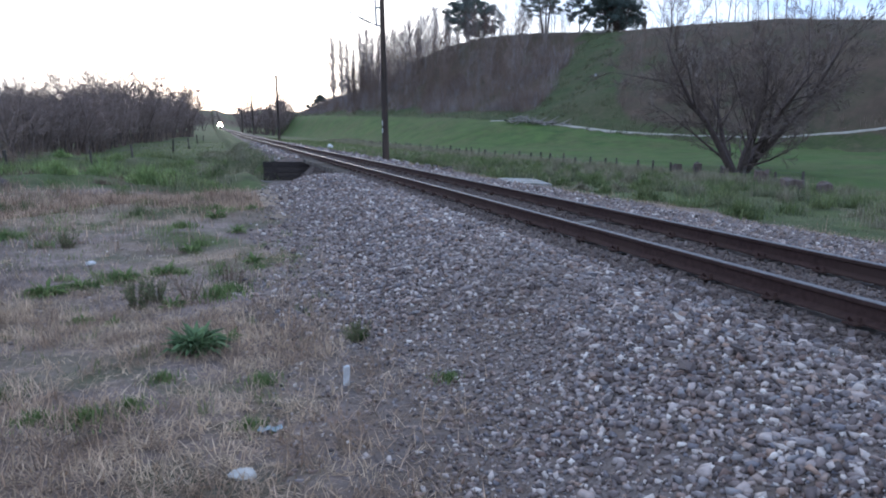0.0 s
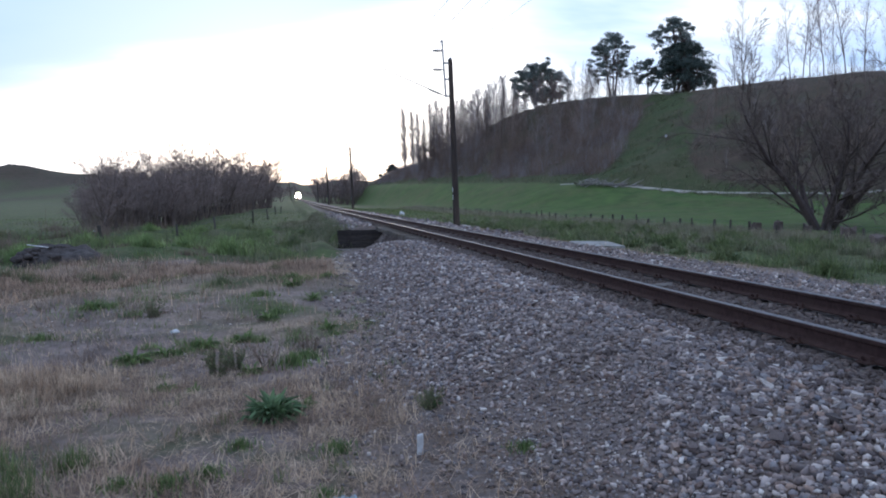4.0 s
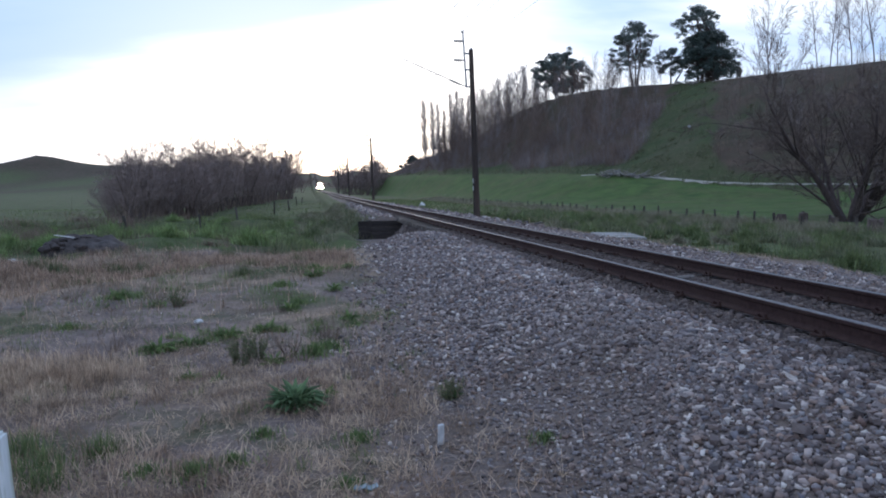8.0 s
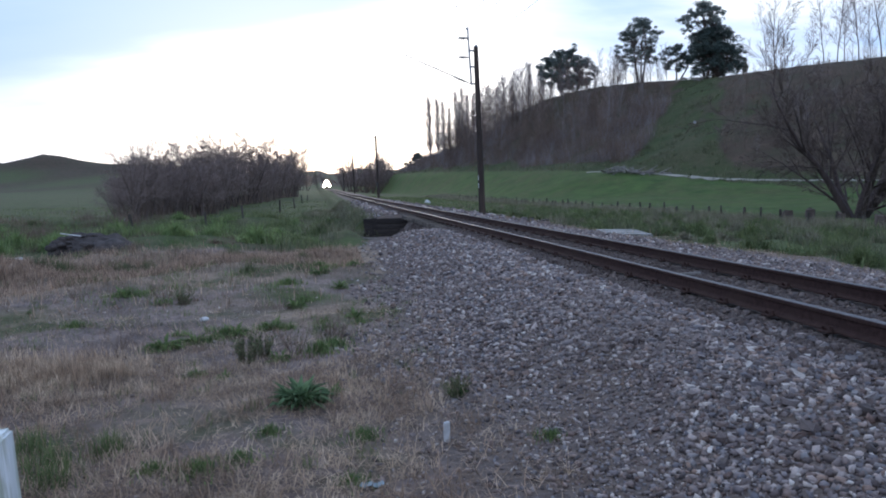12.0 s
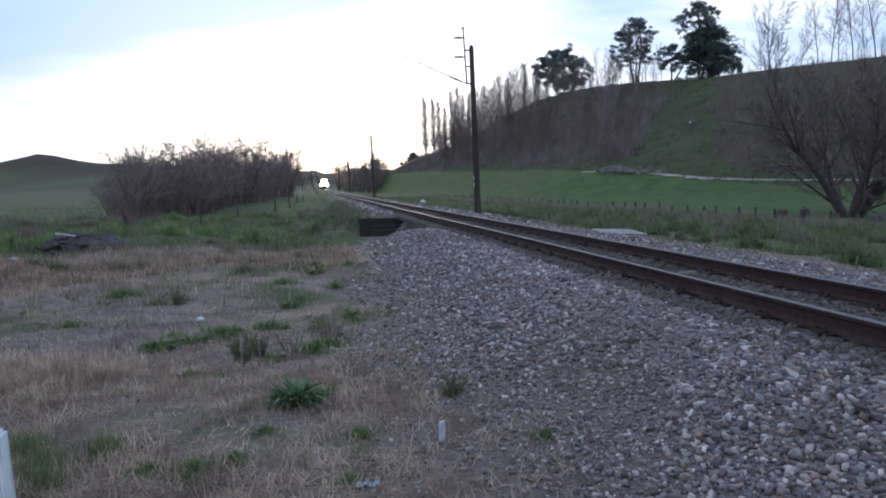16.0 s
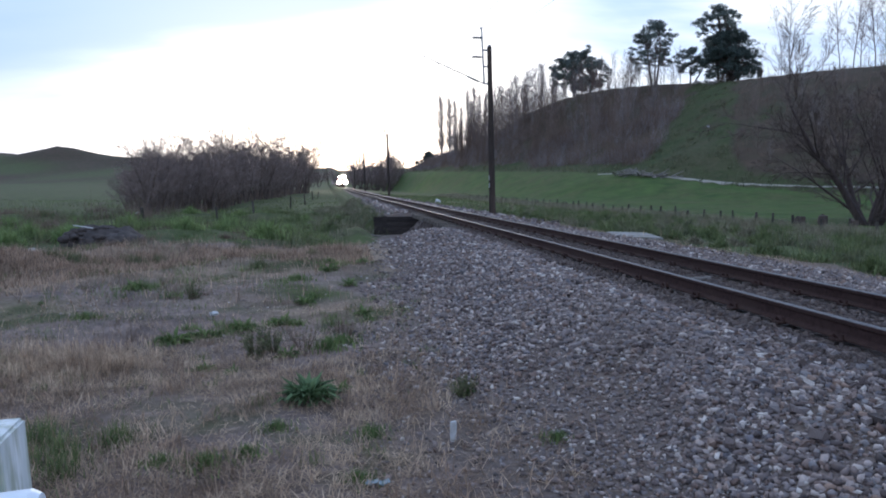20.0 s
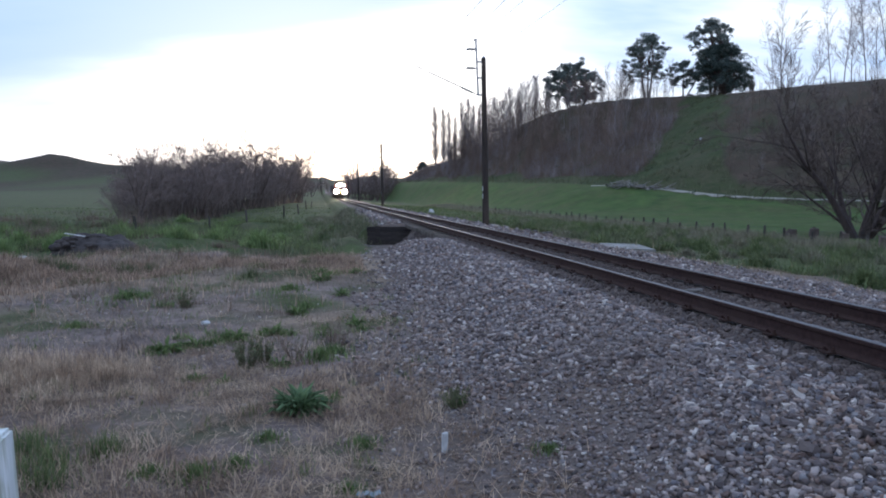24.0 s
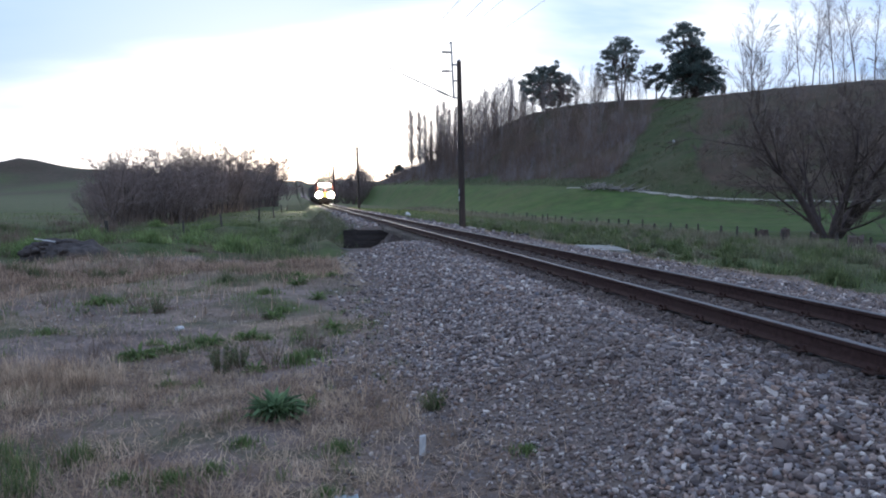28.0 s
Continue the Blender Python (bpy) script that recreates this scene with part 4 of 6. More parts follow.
# ---------------- overhead line ----------------
def build_pole(x, y, lean, group="overhead line poles"):
    """dark pole with a light steel mast, two arms with insulators and a bracket reaching over the track"""
    t = thing("railway_pole", pose(x, y, gz(x, y)), "dark timber overhead-line pole leaning slightly beside the track", "pole", group)
    H = 8.98
    lx = lean
    bm = bmesh.new()
    rod(bm, (0, 0, -0.6), (lx * H, 0, H), 0.195, 0.125, 14)
    part("shaft", bm, M_POLE, t)
    bm = bmesh.new()
    rod(bm, (lx * H, 0, H - 0.02), (lx * H + 0.005, 0, H + 0.10), 0.12, 0.05, 10)
    part("cap", bm, M_STEEL, t)
    mx = lx * H - 0.33
    bm = bmesh.new()
    rod(bm, (mx + 0.06, 0, H - 2.0), (mx - 0.10, 0, H + 0.95), 0.055, 0.045, 8)
    box(bm, (0.14, 0.10, 0.10), (mx - 0.12, 0, H + 0.95), 0.01)
    part("mast", bm, M_STEEL, t, "thin steel mast bolted to the pole")
    for z in (H - 0.2, H - 1.05, H - 1.95):
        bm = bmesh.new()
        box(bm, (0.46, 0.07, 0.09), (lx * z - 0.14, 0, z), 0.01)
        part("clamp", bm, M_STEEL, t)
    for z in (H + 0.45, H - 0.55):
        bm = bmesh.new()
        rod(bm, (mx - 0.02, 0, z), (mx - 0.62, 0, z - 0.02), 0.03, 0.03, 6)
        arm = part("arm", bm, M_STEEL, t)
        tb = Tubes()
        pts, radii = [], []
        for k in range(5):
            w = 0.115 - 0.018 * abs(k - 2)
            pts += [Vector((mx - 0.13 - 0.1 * k - d, 0, z)) for d in (0.0, 0.01, 0.05, 0.06)]
            radii += [0.03, w, w * 0.65, 0.03]
        tb.add(pts, radii, 10)
        mesh("insulator", tb.v, tb.f, M_INSUL, arm, "ribbed grey insulator")
    # bracket over the track
    z = H - 1.95
    bm = bmesh.new()
    rod(bm, (mx + 0.05, 0, z), (mx - 2.7, 0, z + 1.15), 0.03, 0.025, 6)
    rod(bm, (mx - 2.7, 0, z + 1.15), (mx - 3.5, 0, z + 1.5), 0.02, 0.02, 6)
    rod(bm, (mx - 1.9, 0, z + 0.82), (mx - 1.95, 0, z + 0.62), 0.015, 0.015, 6)
    rod(bm, (mx - 1.55, 0, z + 0.62), (mx - 2.5, 0, z + 0.60), 0.015, 0.015, 6)
    br = part("bracket", bm, M_STEEL, t, "thin bracket reaching over the track")
    tb = Tubes()
    pts, radii = [], []
    for k in range(6):
        w = 0.10 - 0.014 * abs(k - 2.5)
        for d, q in ((0.0, 0.03), (0.01, w), (0.06, 0.06), (0.07, 0.03)):
            a = 0.25 + 0.11 * k + d
            pts.append(Vector((mx - a, 0, z + 0.42 * a)))
            radii.append(q)
    tb.add(pts, radii, 10)
    mesh("insulator", tb.v, tb.f, M_INSUL, br, "ribbed grey insulator")
    for z in (1.35, 1.75):
        bm = bmesh.new()
        box(bm, (0.012, 0.12, 0.26), (lx * z - 0.185, -0.10, z + 0.25), 0.003)
        part("label_plate", bm, M_LITTER, t, "small white plate")
    return t


POLES = [(8.56, 38.0), (8.0, 104.0), (7.4, 170.0), (6.9, 236.0), (9.2, -28.0)]
for px_, py_ in POLES:
    build_pole(px_, py_, -0.026)


def build_wires():
    """sagging wires from pole to pole"""
    specs = [(-1.15, 9.55, "feeder_wire"), (-1.25, 8.35, "feeder_wire"), (-4.06, 8.1, "messenger_wire"), (-4.06, 6.9, "contact_wire")]
    ps = sorted(POLES, key=lambda p: p[1])
    for dx, h, name in specs:
        tb = Tubes()
        for (xa, ya), (xb, yb) in zip(ps[:-1], ps[1:]):
            za, zb = gz(xa, ya) + h, gz(xb, yb) + h
            pts = []
            for i in range(17):
                f = i / 16
                sag = 4 * f * (1 - f) * (0.75 if name != "contact_wire" else 0.1)
                pts.append(Vector((xa + (xb - xa) * f + dx, ya + (yb - ya) * f, za + (zb - za) * f - sag)))
            tb.add(pts, [0.005 if h == 8.35 else 0.007] * len(pts), 5)
        tagged(mesh(name, tb.v, tb.f, M_WIRE), "thin dark overhead wire strung between the poles", "wire", "overhead wires")


build_wires()


# ---------------- the train ----------------
M_LOCO = mat("grimy_red_paint", (0.16, 0.025, 0.018), (0.24, 0.045, 0.03), scale=2, rough=0.5, bump=0.1, c=(0.10, 0.04, 0.03), c_scale=0.8)
M_LOCOYEL = mat("grimy_yellow_paint", (0.50, 0.34, 0.04), (0.62, 0.44, 0.07), scale=2, rough=0.5, bump=0.1)
M_BLACK = mat("black_underframe", (0.018, 0.017, 0.017), (0.04, 0.038, 0.036), scale=4, rough=0.7, bump=0.2)
M_CABGLASS = mat("dark_cab_glass", (0.012, 0.014, 0.018), (0.02, 0.022, 0.026), scale=2, rough=0.08, bump=0, spec=0.6)
M_WAGON = mat("grey_wagon_sides", (0.14, 0.14, 0.15), (0.22, 0.215, 0.21), scale=2, rough=0.7, bump=0.2, c=(0.16, 0.09, 0.06), c_scale=1.2)
M_HEADLAMP = glow_mat("lit_headlamp", (1.0, 0.82, 0.55), 700.0)


def bogie(parent, y, wheels=2, base=2.1):
    bm = bmesh.new()
    for s in (-1, 1):
        box(bm, (0.12, base + 1.1, 0.3), (s * 0.78, y, 0.52), 0.02)
    box(bm, (1.5, 0.4, 0.25), (0, y, 0.55), 0.02)
    b = part("bogie", bm, M_BLACK, parent)
    for k in range(wheels):
        yy = y + (k - (wheels - 1) / 2) * base / max(1, wheels - 1)
        bm = bmesh.new()
        for s in (-1, 1):
            rod(bm, (s * 0.535, yy, 0.44), (s * 0.66, yy, 0.44), 0.45, 0.44, 20)
        rod(bm, (-0.6, yy, 0.44), (0.6, yy, 0.44), 0.07, 0.07, 8)
        part("wheelset", bm, M_RAIL, b)


def build_train():
    """a locomotive, seen head on, and its wagons; the front is at local y = 0 and the train stretches to +y"""
    t = thing("locomotive", pose(0, 0, 0), "red and yellow locomotive with blazing headlamps coming along the track", "locomotive")
    bm = bmesh.new()
    box(bm, (2.6, 15.6, 0.4), (0, 8.0, 1.0), 0.05)
    part("underframe", bm, M_BLACK, t)
    bm = bmesh.new()
    box(bm, (2.65, 15.2, 2.15), (0, 8.0, 2.28), 0.12)
    part("body", bm, M_LOCO, t)
    bm = bmesh.new()
    rod(bm, (0, 0.5, 2.62), (0, 15.5, 2.62), 1.32, 1.32, 24)
    bmesh.ops.transform(bm, matrix=Matrix.Translation((0, 0, 1.90)) @ Matrix.Diagonal((0.98, 1, 0.72, 1)) @ Matrix.Translation((0, 0, -0.62)), verts=bm.verts)
    part("roof", bm, M_BLACK, t)
    bm = bmesh.new()
    box(bm, (2.5, 0.12, 0.75), (0, 0.36, 1.55), 0.04)
    nose = part("nose", bm, M_LOCOYEL, t, "yellow warning panel")
    for s in (-1, 1):
        bm = bmesh.new()
        box(bm, (1.05, 0.06, 0.72), (s * 0.6, 0.38, 2.36), 0.03)
        w = part("windscreen", bm, M_CABGLASS, t)
        bm = bmesh.new()
        rod(bm, (s * 0.6 + 0.2, 0.33, 2.06), (s * 0.6 - 0.15, 0.33, 2.5), 0.012, 0.012, 6)
        part("wiper", bm, M_BLACK, w)
        # ditch lights far over true size, the wide glowing disc imitates glare
        bm = bmesh.new()
        rod(bm, (s * 0.95, 0.34, 1.55), (s * 0.95, 0.22, 1.55), 0.48, 0.50, 20)
        d = part("ditch_light", bm, M_BLACK, t, "lamp housing by the buffer beam")
        bm = bmesh.new()
        rod(bm, (s * 0.95, 0.225, 1.55), (s * 0.95, 0.20, 1.55), 0.47, 0.46, 20)
        part("lens", bm, M_HEADLAMP, d, "oversize blazing warm white lens, widened to imitate its glare")
        bm = bmesh.new()
        rod(bm, (s * 0.85, 0.3, 1.0), (s * 0.85, -0.1, 1.0), 0.07, 0.2, 14)
        part("buffer", bm, M_BLACK, t)
    bm = bmesh.new()
    box(bm, (1.9, 0.14, 0.98), (0, 0.34, 3.12), 0.06)
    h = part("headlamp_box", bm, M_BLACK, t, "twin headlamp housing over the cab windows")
    # headlamp lenses enlarged as well, so the cluster spreads like glare
    for s in (-1, 1):
        bm = bmesh.new()
        rod(bm, (s * 0.45, 0.27, 3.12), (s * 0.45, 0.24, 3.22), 0.44, 0.43, 20)
        part("lens", bm, M_HEADLAMP, h, "oversize blazing warm white lens, widened to imitate its glare")
    bm = bmesh.new()
    box(bm, (2.4, 0.5, 0.35), (0, 0.55, 0.5), 0.05)
    part("cow_catcher", bm, M_BLACK, t)
    bm = bmesh.new()
    box(bm, (0.3, 0.5, 0.3), (0, 0.1, 0.85), 0.05)
    part("coupler", bm, M_BLACK, t)
    for y in (2.8, 8.0, 13.2):
        bogie(t, y)
    out = [t]
    first = None
    for k in range(5):
        if first is None:
            w = thing("wagon", pose(0, 0, 0), "grey covered goods wagon behind the locomotive", "wagon", "goods wagons")
            bm = bmesh.new()
            box(bm, (2.4, 13.6, 0.3), (0, 7, 0.98), 0.03)
            part("underframe", bm, M_BLACK, w)
            bm = bmesh.new()
            box(bm, (2.5, 13.4, 2.3), (0, 7, 2.3), 0.06)
            part("body", bm, M_WAGON, w)
            for j in range(8):
                for s in (-1, 1):
                    bm = bmesh.new()
                    box(bm, (0.06, 0.1, 2.25), (s * 1.27, 1.0 + j * 1.7, 2.3), 0.01)
                    part("side_rib", bm, M_WAGON, w)
            bogie(w, 2.2); bogie(w, 11.8)
            first = w
        else:
            w = copy_thing(first, pose(0, 0, 0))
        out.append(w)
    return out


TRAIN = build_train()


def on_line(y):
    """the pose of a vehicle standing with its front at y on the track"""
    y2 = y + 12
    a, b = float(track_x(y)), float(track_x(y2))
    za, zb = float(track_z(y)), float(track_z(y2))
    return pose(a, y, za, math.degrees(math.atan2(zb - za, 12)), 0, -math.degrees(math.atan2(b - a, 12)))


def motions():
    """the train comes on at about 45 km/h"""
    for k, v in enumerate(TRAIN):
        off = 0.0 if k == 0 else 16.6 + 14.4 * (k - 1)
        walk(v, [(t, on_line(465 - 12.5 * t + off)) for t in np.arange(0, 28.01, 2.0)])


# ---------------- fast meshes for what nobody could count ----------------
def big_mesh(name, V, F, material, parent=None, label=""):
    """verts (n,3) and equal-sided faces (m,k) as one mesh"""
    me = bpy.data.meshes.new(name)
    V, F = np.asarray(V, np.float32), np.asarray(F, np.int32)
    me.vertices.add(len(V)); me.vertices.foreach_set("co", V.ravel())
    me.loops.add(F.size); me.loops.foreach_set("vertex_index", F.ravel())
    me.polygons.add(len(F)); me.polygons.foreach_set("loop_start", np.arange(0, F.size, F.shape[1], dtype=np.int32))
    me.update(calc_edges=True)
    me.materials.append(material)
    ob = new(name, me)
    if parent is not None:
        ob.parent = parent
    if label:
        ob["label"] = label
    return ob


def turns(rng, n):
    """random turns as (n,3,3)"""
    q = rng.normal(size=(n, 4)); q /= np.linalg.norm(q, axis=1, keepdims=True)
    w, x, y, z = q.T
    return np.stack([np.stack([1 - 2 * (y * y + z * z), 2 * (x * y - z * w), 2 * (x * z + y * w)], -1),
                     np.stack([2 * (x * y + z * w), 1 - 2 * (x * x + z * z), 2 * (y * z - x * w)], -1),
                     np.stack([2 * (x * z - y * w), 2 * (y * z + x * w), 1 - 2 * (x * x + y * y)], -1)], 1)


def stone_shapes(rng, k):
    """k angular lumps of eight corners"""
    V = np.array([(a, b, c) for a in (-1, 1) for b in (-1, 1) for c in (-1, 1)], float) * 0.72
    Q = [(0, 1, 3, 2), (4, 6, 7, 5), (0, 4, 5, 1), (2, 3, 7, 6), (0, 2, 6, 4), (1, 5, 7, 3)]
    F = np.array([t for a, b, c, e in Q for t in ((a, b, c), (a, c, e))])
    top = np.where(V[:, 2:] > 0, 0.68, 1.0) * np.array([[1, 1, 0]]) + np.array([[0, 0, 1]])
    out = [(V * top + rng.uniform(-0.40, 0.40, V.shape)) * np.array([1.3, rng.uniform(0.6, 1.05), rng.uniform(0.40, 0.72)]) for _ in range(k)]
    return np.array(out), F


def build_ballast():
    t = thing("ballast_bed", pose(0, 0, 0), "bed of loose grey crushed stone sloping down from the track", "ballast", kind="structure")
    rng = np.random.default_rng(3)
    shapes, F = stone_shapes(rng, 8)
    sets = []
    for y0, y1, dens, s0, s1 in ((-7.0, 1.2, 330, 0.016, 0.034), (1.2, 5.0, 2650, 0.008, 0.028), (5.0, 8.0, 1600, 0.011, 0.033), (8.0, 14, 900, 0.013, 0.039), (14, 28, 250, 0.026, 0.048), (28, 62, 34, 0.07, 0.12)):
        x0, x1 = 0.0, 11.2
        n = int((y1 - y0) * (x1 - x0) * dens)
        x, y = rng.uniform(x0, x1, n), rng.uniform(y0, y1, n)
        u = x - track_x(y)
        edge = 0.30 + 0.047 * np.minimum(y, 40) + 0.25 * wobble(x, y, 1.1)
        trod = smooth01(1.75, 0.5, x - edge - 0.35 * wobble(x, y, 1.7, 6)) * smooth01(6.4, 4.2, y)
        p = (0.25 * smooth01(-0.6, 0.0, x - edge) + 0.75 * smooth01(0.0, 0.7, x - edge)) * smooth01(5.6, 4.0, np.where(u > 0, shoulder(x, y) + 0.5 * wobble(x, y, 1.3), 0)) * (1 - 0.15 * trod)
        p = p * (0.72 + 0.28 * wobble(x, y, 0.8, 2.5))
        p = np.where(np.abs(u) < 0.45, p * 0.8, p)
        p = p * (1 - 0.6 * smooth01(1.2, 2.2, u))
        p = np.where(np.abs(np.abs(u) - 0.57) < 0.075, 0, p)
        p = np.where((x < 1.0) & (y < 2.3), 0, p)
        p = np.where((y > 25.5) & (y < 30.0) & (x < 3.0), 0, p)
        keep = rng.random(n) < p
        x, y, u, trod = x[keep], y[keep], u[keep], trod[keep]
        size = (s0 + (s1 - s0) * rng.random(len(x)) ** 2.2) * (0.88 + 0.16 * smooth01(0.2, 2.6, x - (0.30 + 0.047 * np.minimum(y, 40)))) * np.where(rng.random(len(x)) < 0.07, 1.35, 1.0) * (1 - 0.25 * trod)
        size = np.where(np.abs(u) < 1.0, np.minimum(size, 0.034), size)
        sets.append(np.c_[x, y, size])
    # stray chips trodden into the dirt
    n = 9000
    x, y = rng.uniform(-5.5, 1.4, n), rng.uniform(2.4, 11.0, n)
    keep = rng.random(n) < np.clip(0.22 + 0.5 * wobble(x, y, 1.0, 3), 0.03, 1) * smooth01(0.3, -0.3, x - (0.30 + 0.047 * y)) * np.where((x < -0.6) & (y < 2.6), 0, 1)
    x, y = x[keep], y[keep]
    sets.append(np.c_[x, y, 0.006 + 0.013 * rng.random(len(x)) ** 2])
    S = np.concatenate(sets)
    # the largest of those beside the standing place are stones of their own
    near = np.where((S[:, 1] > 3.0) & (S[:, 1] < 5.2) & (S[:, 0] > 1.2) & (S[:, 0] < 3.5))[0]
    near = near[np.argsort(-S[near, 2])][:300]
    rest = np.setdiff1d(np.arange(len(S)), near)
    R = turns(rng, len(S))
    k = rng.integers(0, 8, len(S))
    z = surf(S[:, 0], S[:, 1]) + S[:, 2] * rng.uniform(0.1, 0.55, len(S))
    # stones lie more or less flat
    yaw = rng.uniform(0, 2 * np.pi, len(S))
    c, s_ = np.cos(yaw), np.sin(yaw)
    Y = np.zeros((len(S), 3, 3)); Y[:, 0, 0], Y[:, 0, 1], Y[:, 1, 0], Y[:, 1, 1], Y[:, 2, 2] = c, -s_, s_, c, 1
    flat = rng.random(len(S)) < 0.5
    R[flat] = Y[flat]
    P = np.einsum("nij,nvj->nvi", R, shapes[k]) * S[:, 2][:, None, None] * 1.05 + np.c_[S[:, :2], z][:, None, :]
    stained = np.abs(S[rest, 0] - track_x(S[rest, 1])) < 1.05
    for sel, m in ((rest[~stained], M_STONE), (rest[stained], M_STONE_RUST)):
        FF = (F[None] + 8 * np.arange(len(sel))[:, None, None]).reshape(-1, 3)
        tagged(big_mesh("loose_stones", P[sel].reshape(-1, 3), FF, m, t), kind="stuff")
    meshes = []
    for j in range(8):
        me = bpy.data.meshes.new("stone")
        me.from_pydata(shapes[j].tolist(), [], F.tolist()); me.update(); me.materials.append(M_STONE)
        meshes.append(me)
    for i in near:
        ob = new("stone", meshes[k[i]])
        ob.parent = t
        ob.matrix_local = Matrix.Translation((S[i, 0], S[i, 1], z[i] + 0.008)) @ Matrix(R[i].tolist()).to_4x4() @ Matrix.Scale(S[i, 2] * 1.1, 4)


build_ballast()


def blades(name, x, y, length, width, lean, material, label, seed, category="grass", curl=0.5, lift=-0.01):
    """grass blades standing on the land, each bent over in its own direction"""
    rng = np.random.default_rng(seed)
    n = len(x)
    a = rng.uniform(0, 2 * np.pi, n)
    L = length * rng.uniform(0.5, 1.3, n)
    ln = np.clip(lean * rng.uniform(0.3, 1.6, n), 0, 1.45)
    d = np.c_[np.cos(a), np.sin(a)]
    w = np.c_[-np.sin(a), np.cos(a)] * (width * rng.uniform(0.6, 1.3, n))[:, None]
    base = np.c_[x, y, surf(x, y) + lift * rng.uniform(0.2, 1.6, n)]
    mid = base + np.c_[d * (np.sin(ln * (1 - curl)) * L * 0.55)[:, None], np.cos(ln * (1 - curl)) * L * 0.55]
    tip = mid + np.c_[d * (np.sin(ln) * L * 0.5)[:, None], np.cos(np.minimum(ln * (1 + 0.4 * curl), 1.7)) * L * 0.5]
    W = np.c_[w, np.zeros(n)]
    V = np.stack([base - W, base + W, mid + W * 0.75, mid - W * 0.75, tip + W * 0.1, tip - W * 0.1], 1)
    q = np.array([[0, 1, 2, 3], [3, 2, 4, 5]])
    F = (q[None] + 6 * np.arange(n)[:, None, None]).reshape(-1, 4)
    return tagged(big_mesh(name, V.reshape(-1, 3), F, material), label, category, kind="stuff")


def scatter(rng, n, x0, x1, y0, y1, weight):
    x, y = rng.uniform(x0, x1, n), rng.uniform(y0, y1, n)
    keep = rng.random(n) < weight(x, y)
    return x[keep], y[keep]


def clusters(rng, n, per, r, x0, x1, y0, y1, weight):
    """positions in little groups"""
    cx, cy = scatter(rng, n, x0, x1, y0, y1, weight)
    k = rng.integers(per // 3, per, len(cx))
    i = np.repeat(np.arange(len(cx)), k)
    rr = r * rng.uniform(0.4, 1.6, len(cx))[i]
    return cx[i] + rng.normal(size=len(i)) * rr, cy[i] + rng.normal(size=len(i)) * rr


def edge_of_grit(x, y):
    return x - (0.25 + 0.047 * np.minimum(y, 40) + 0.25 * wobble(x, y, 1.1))


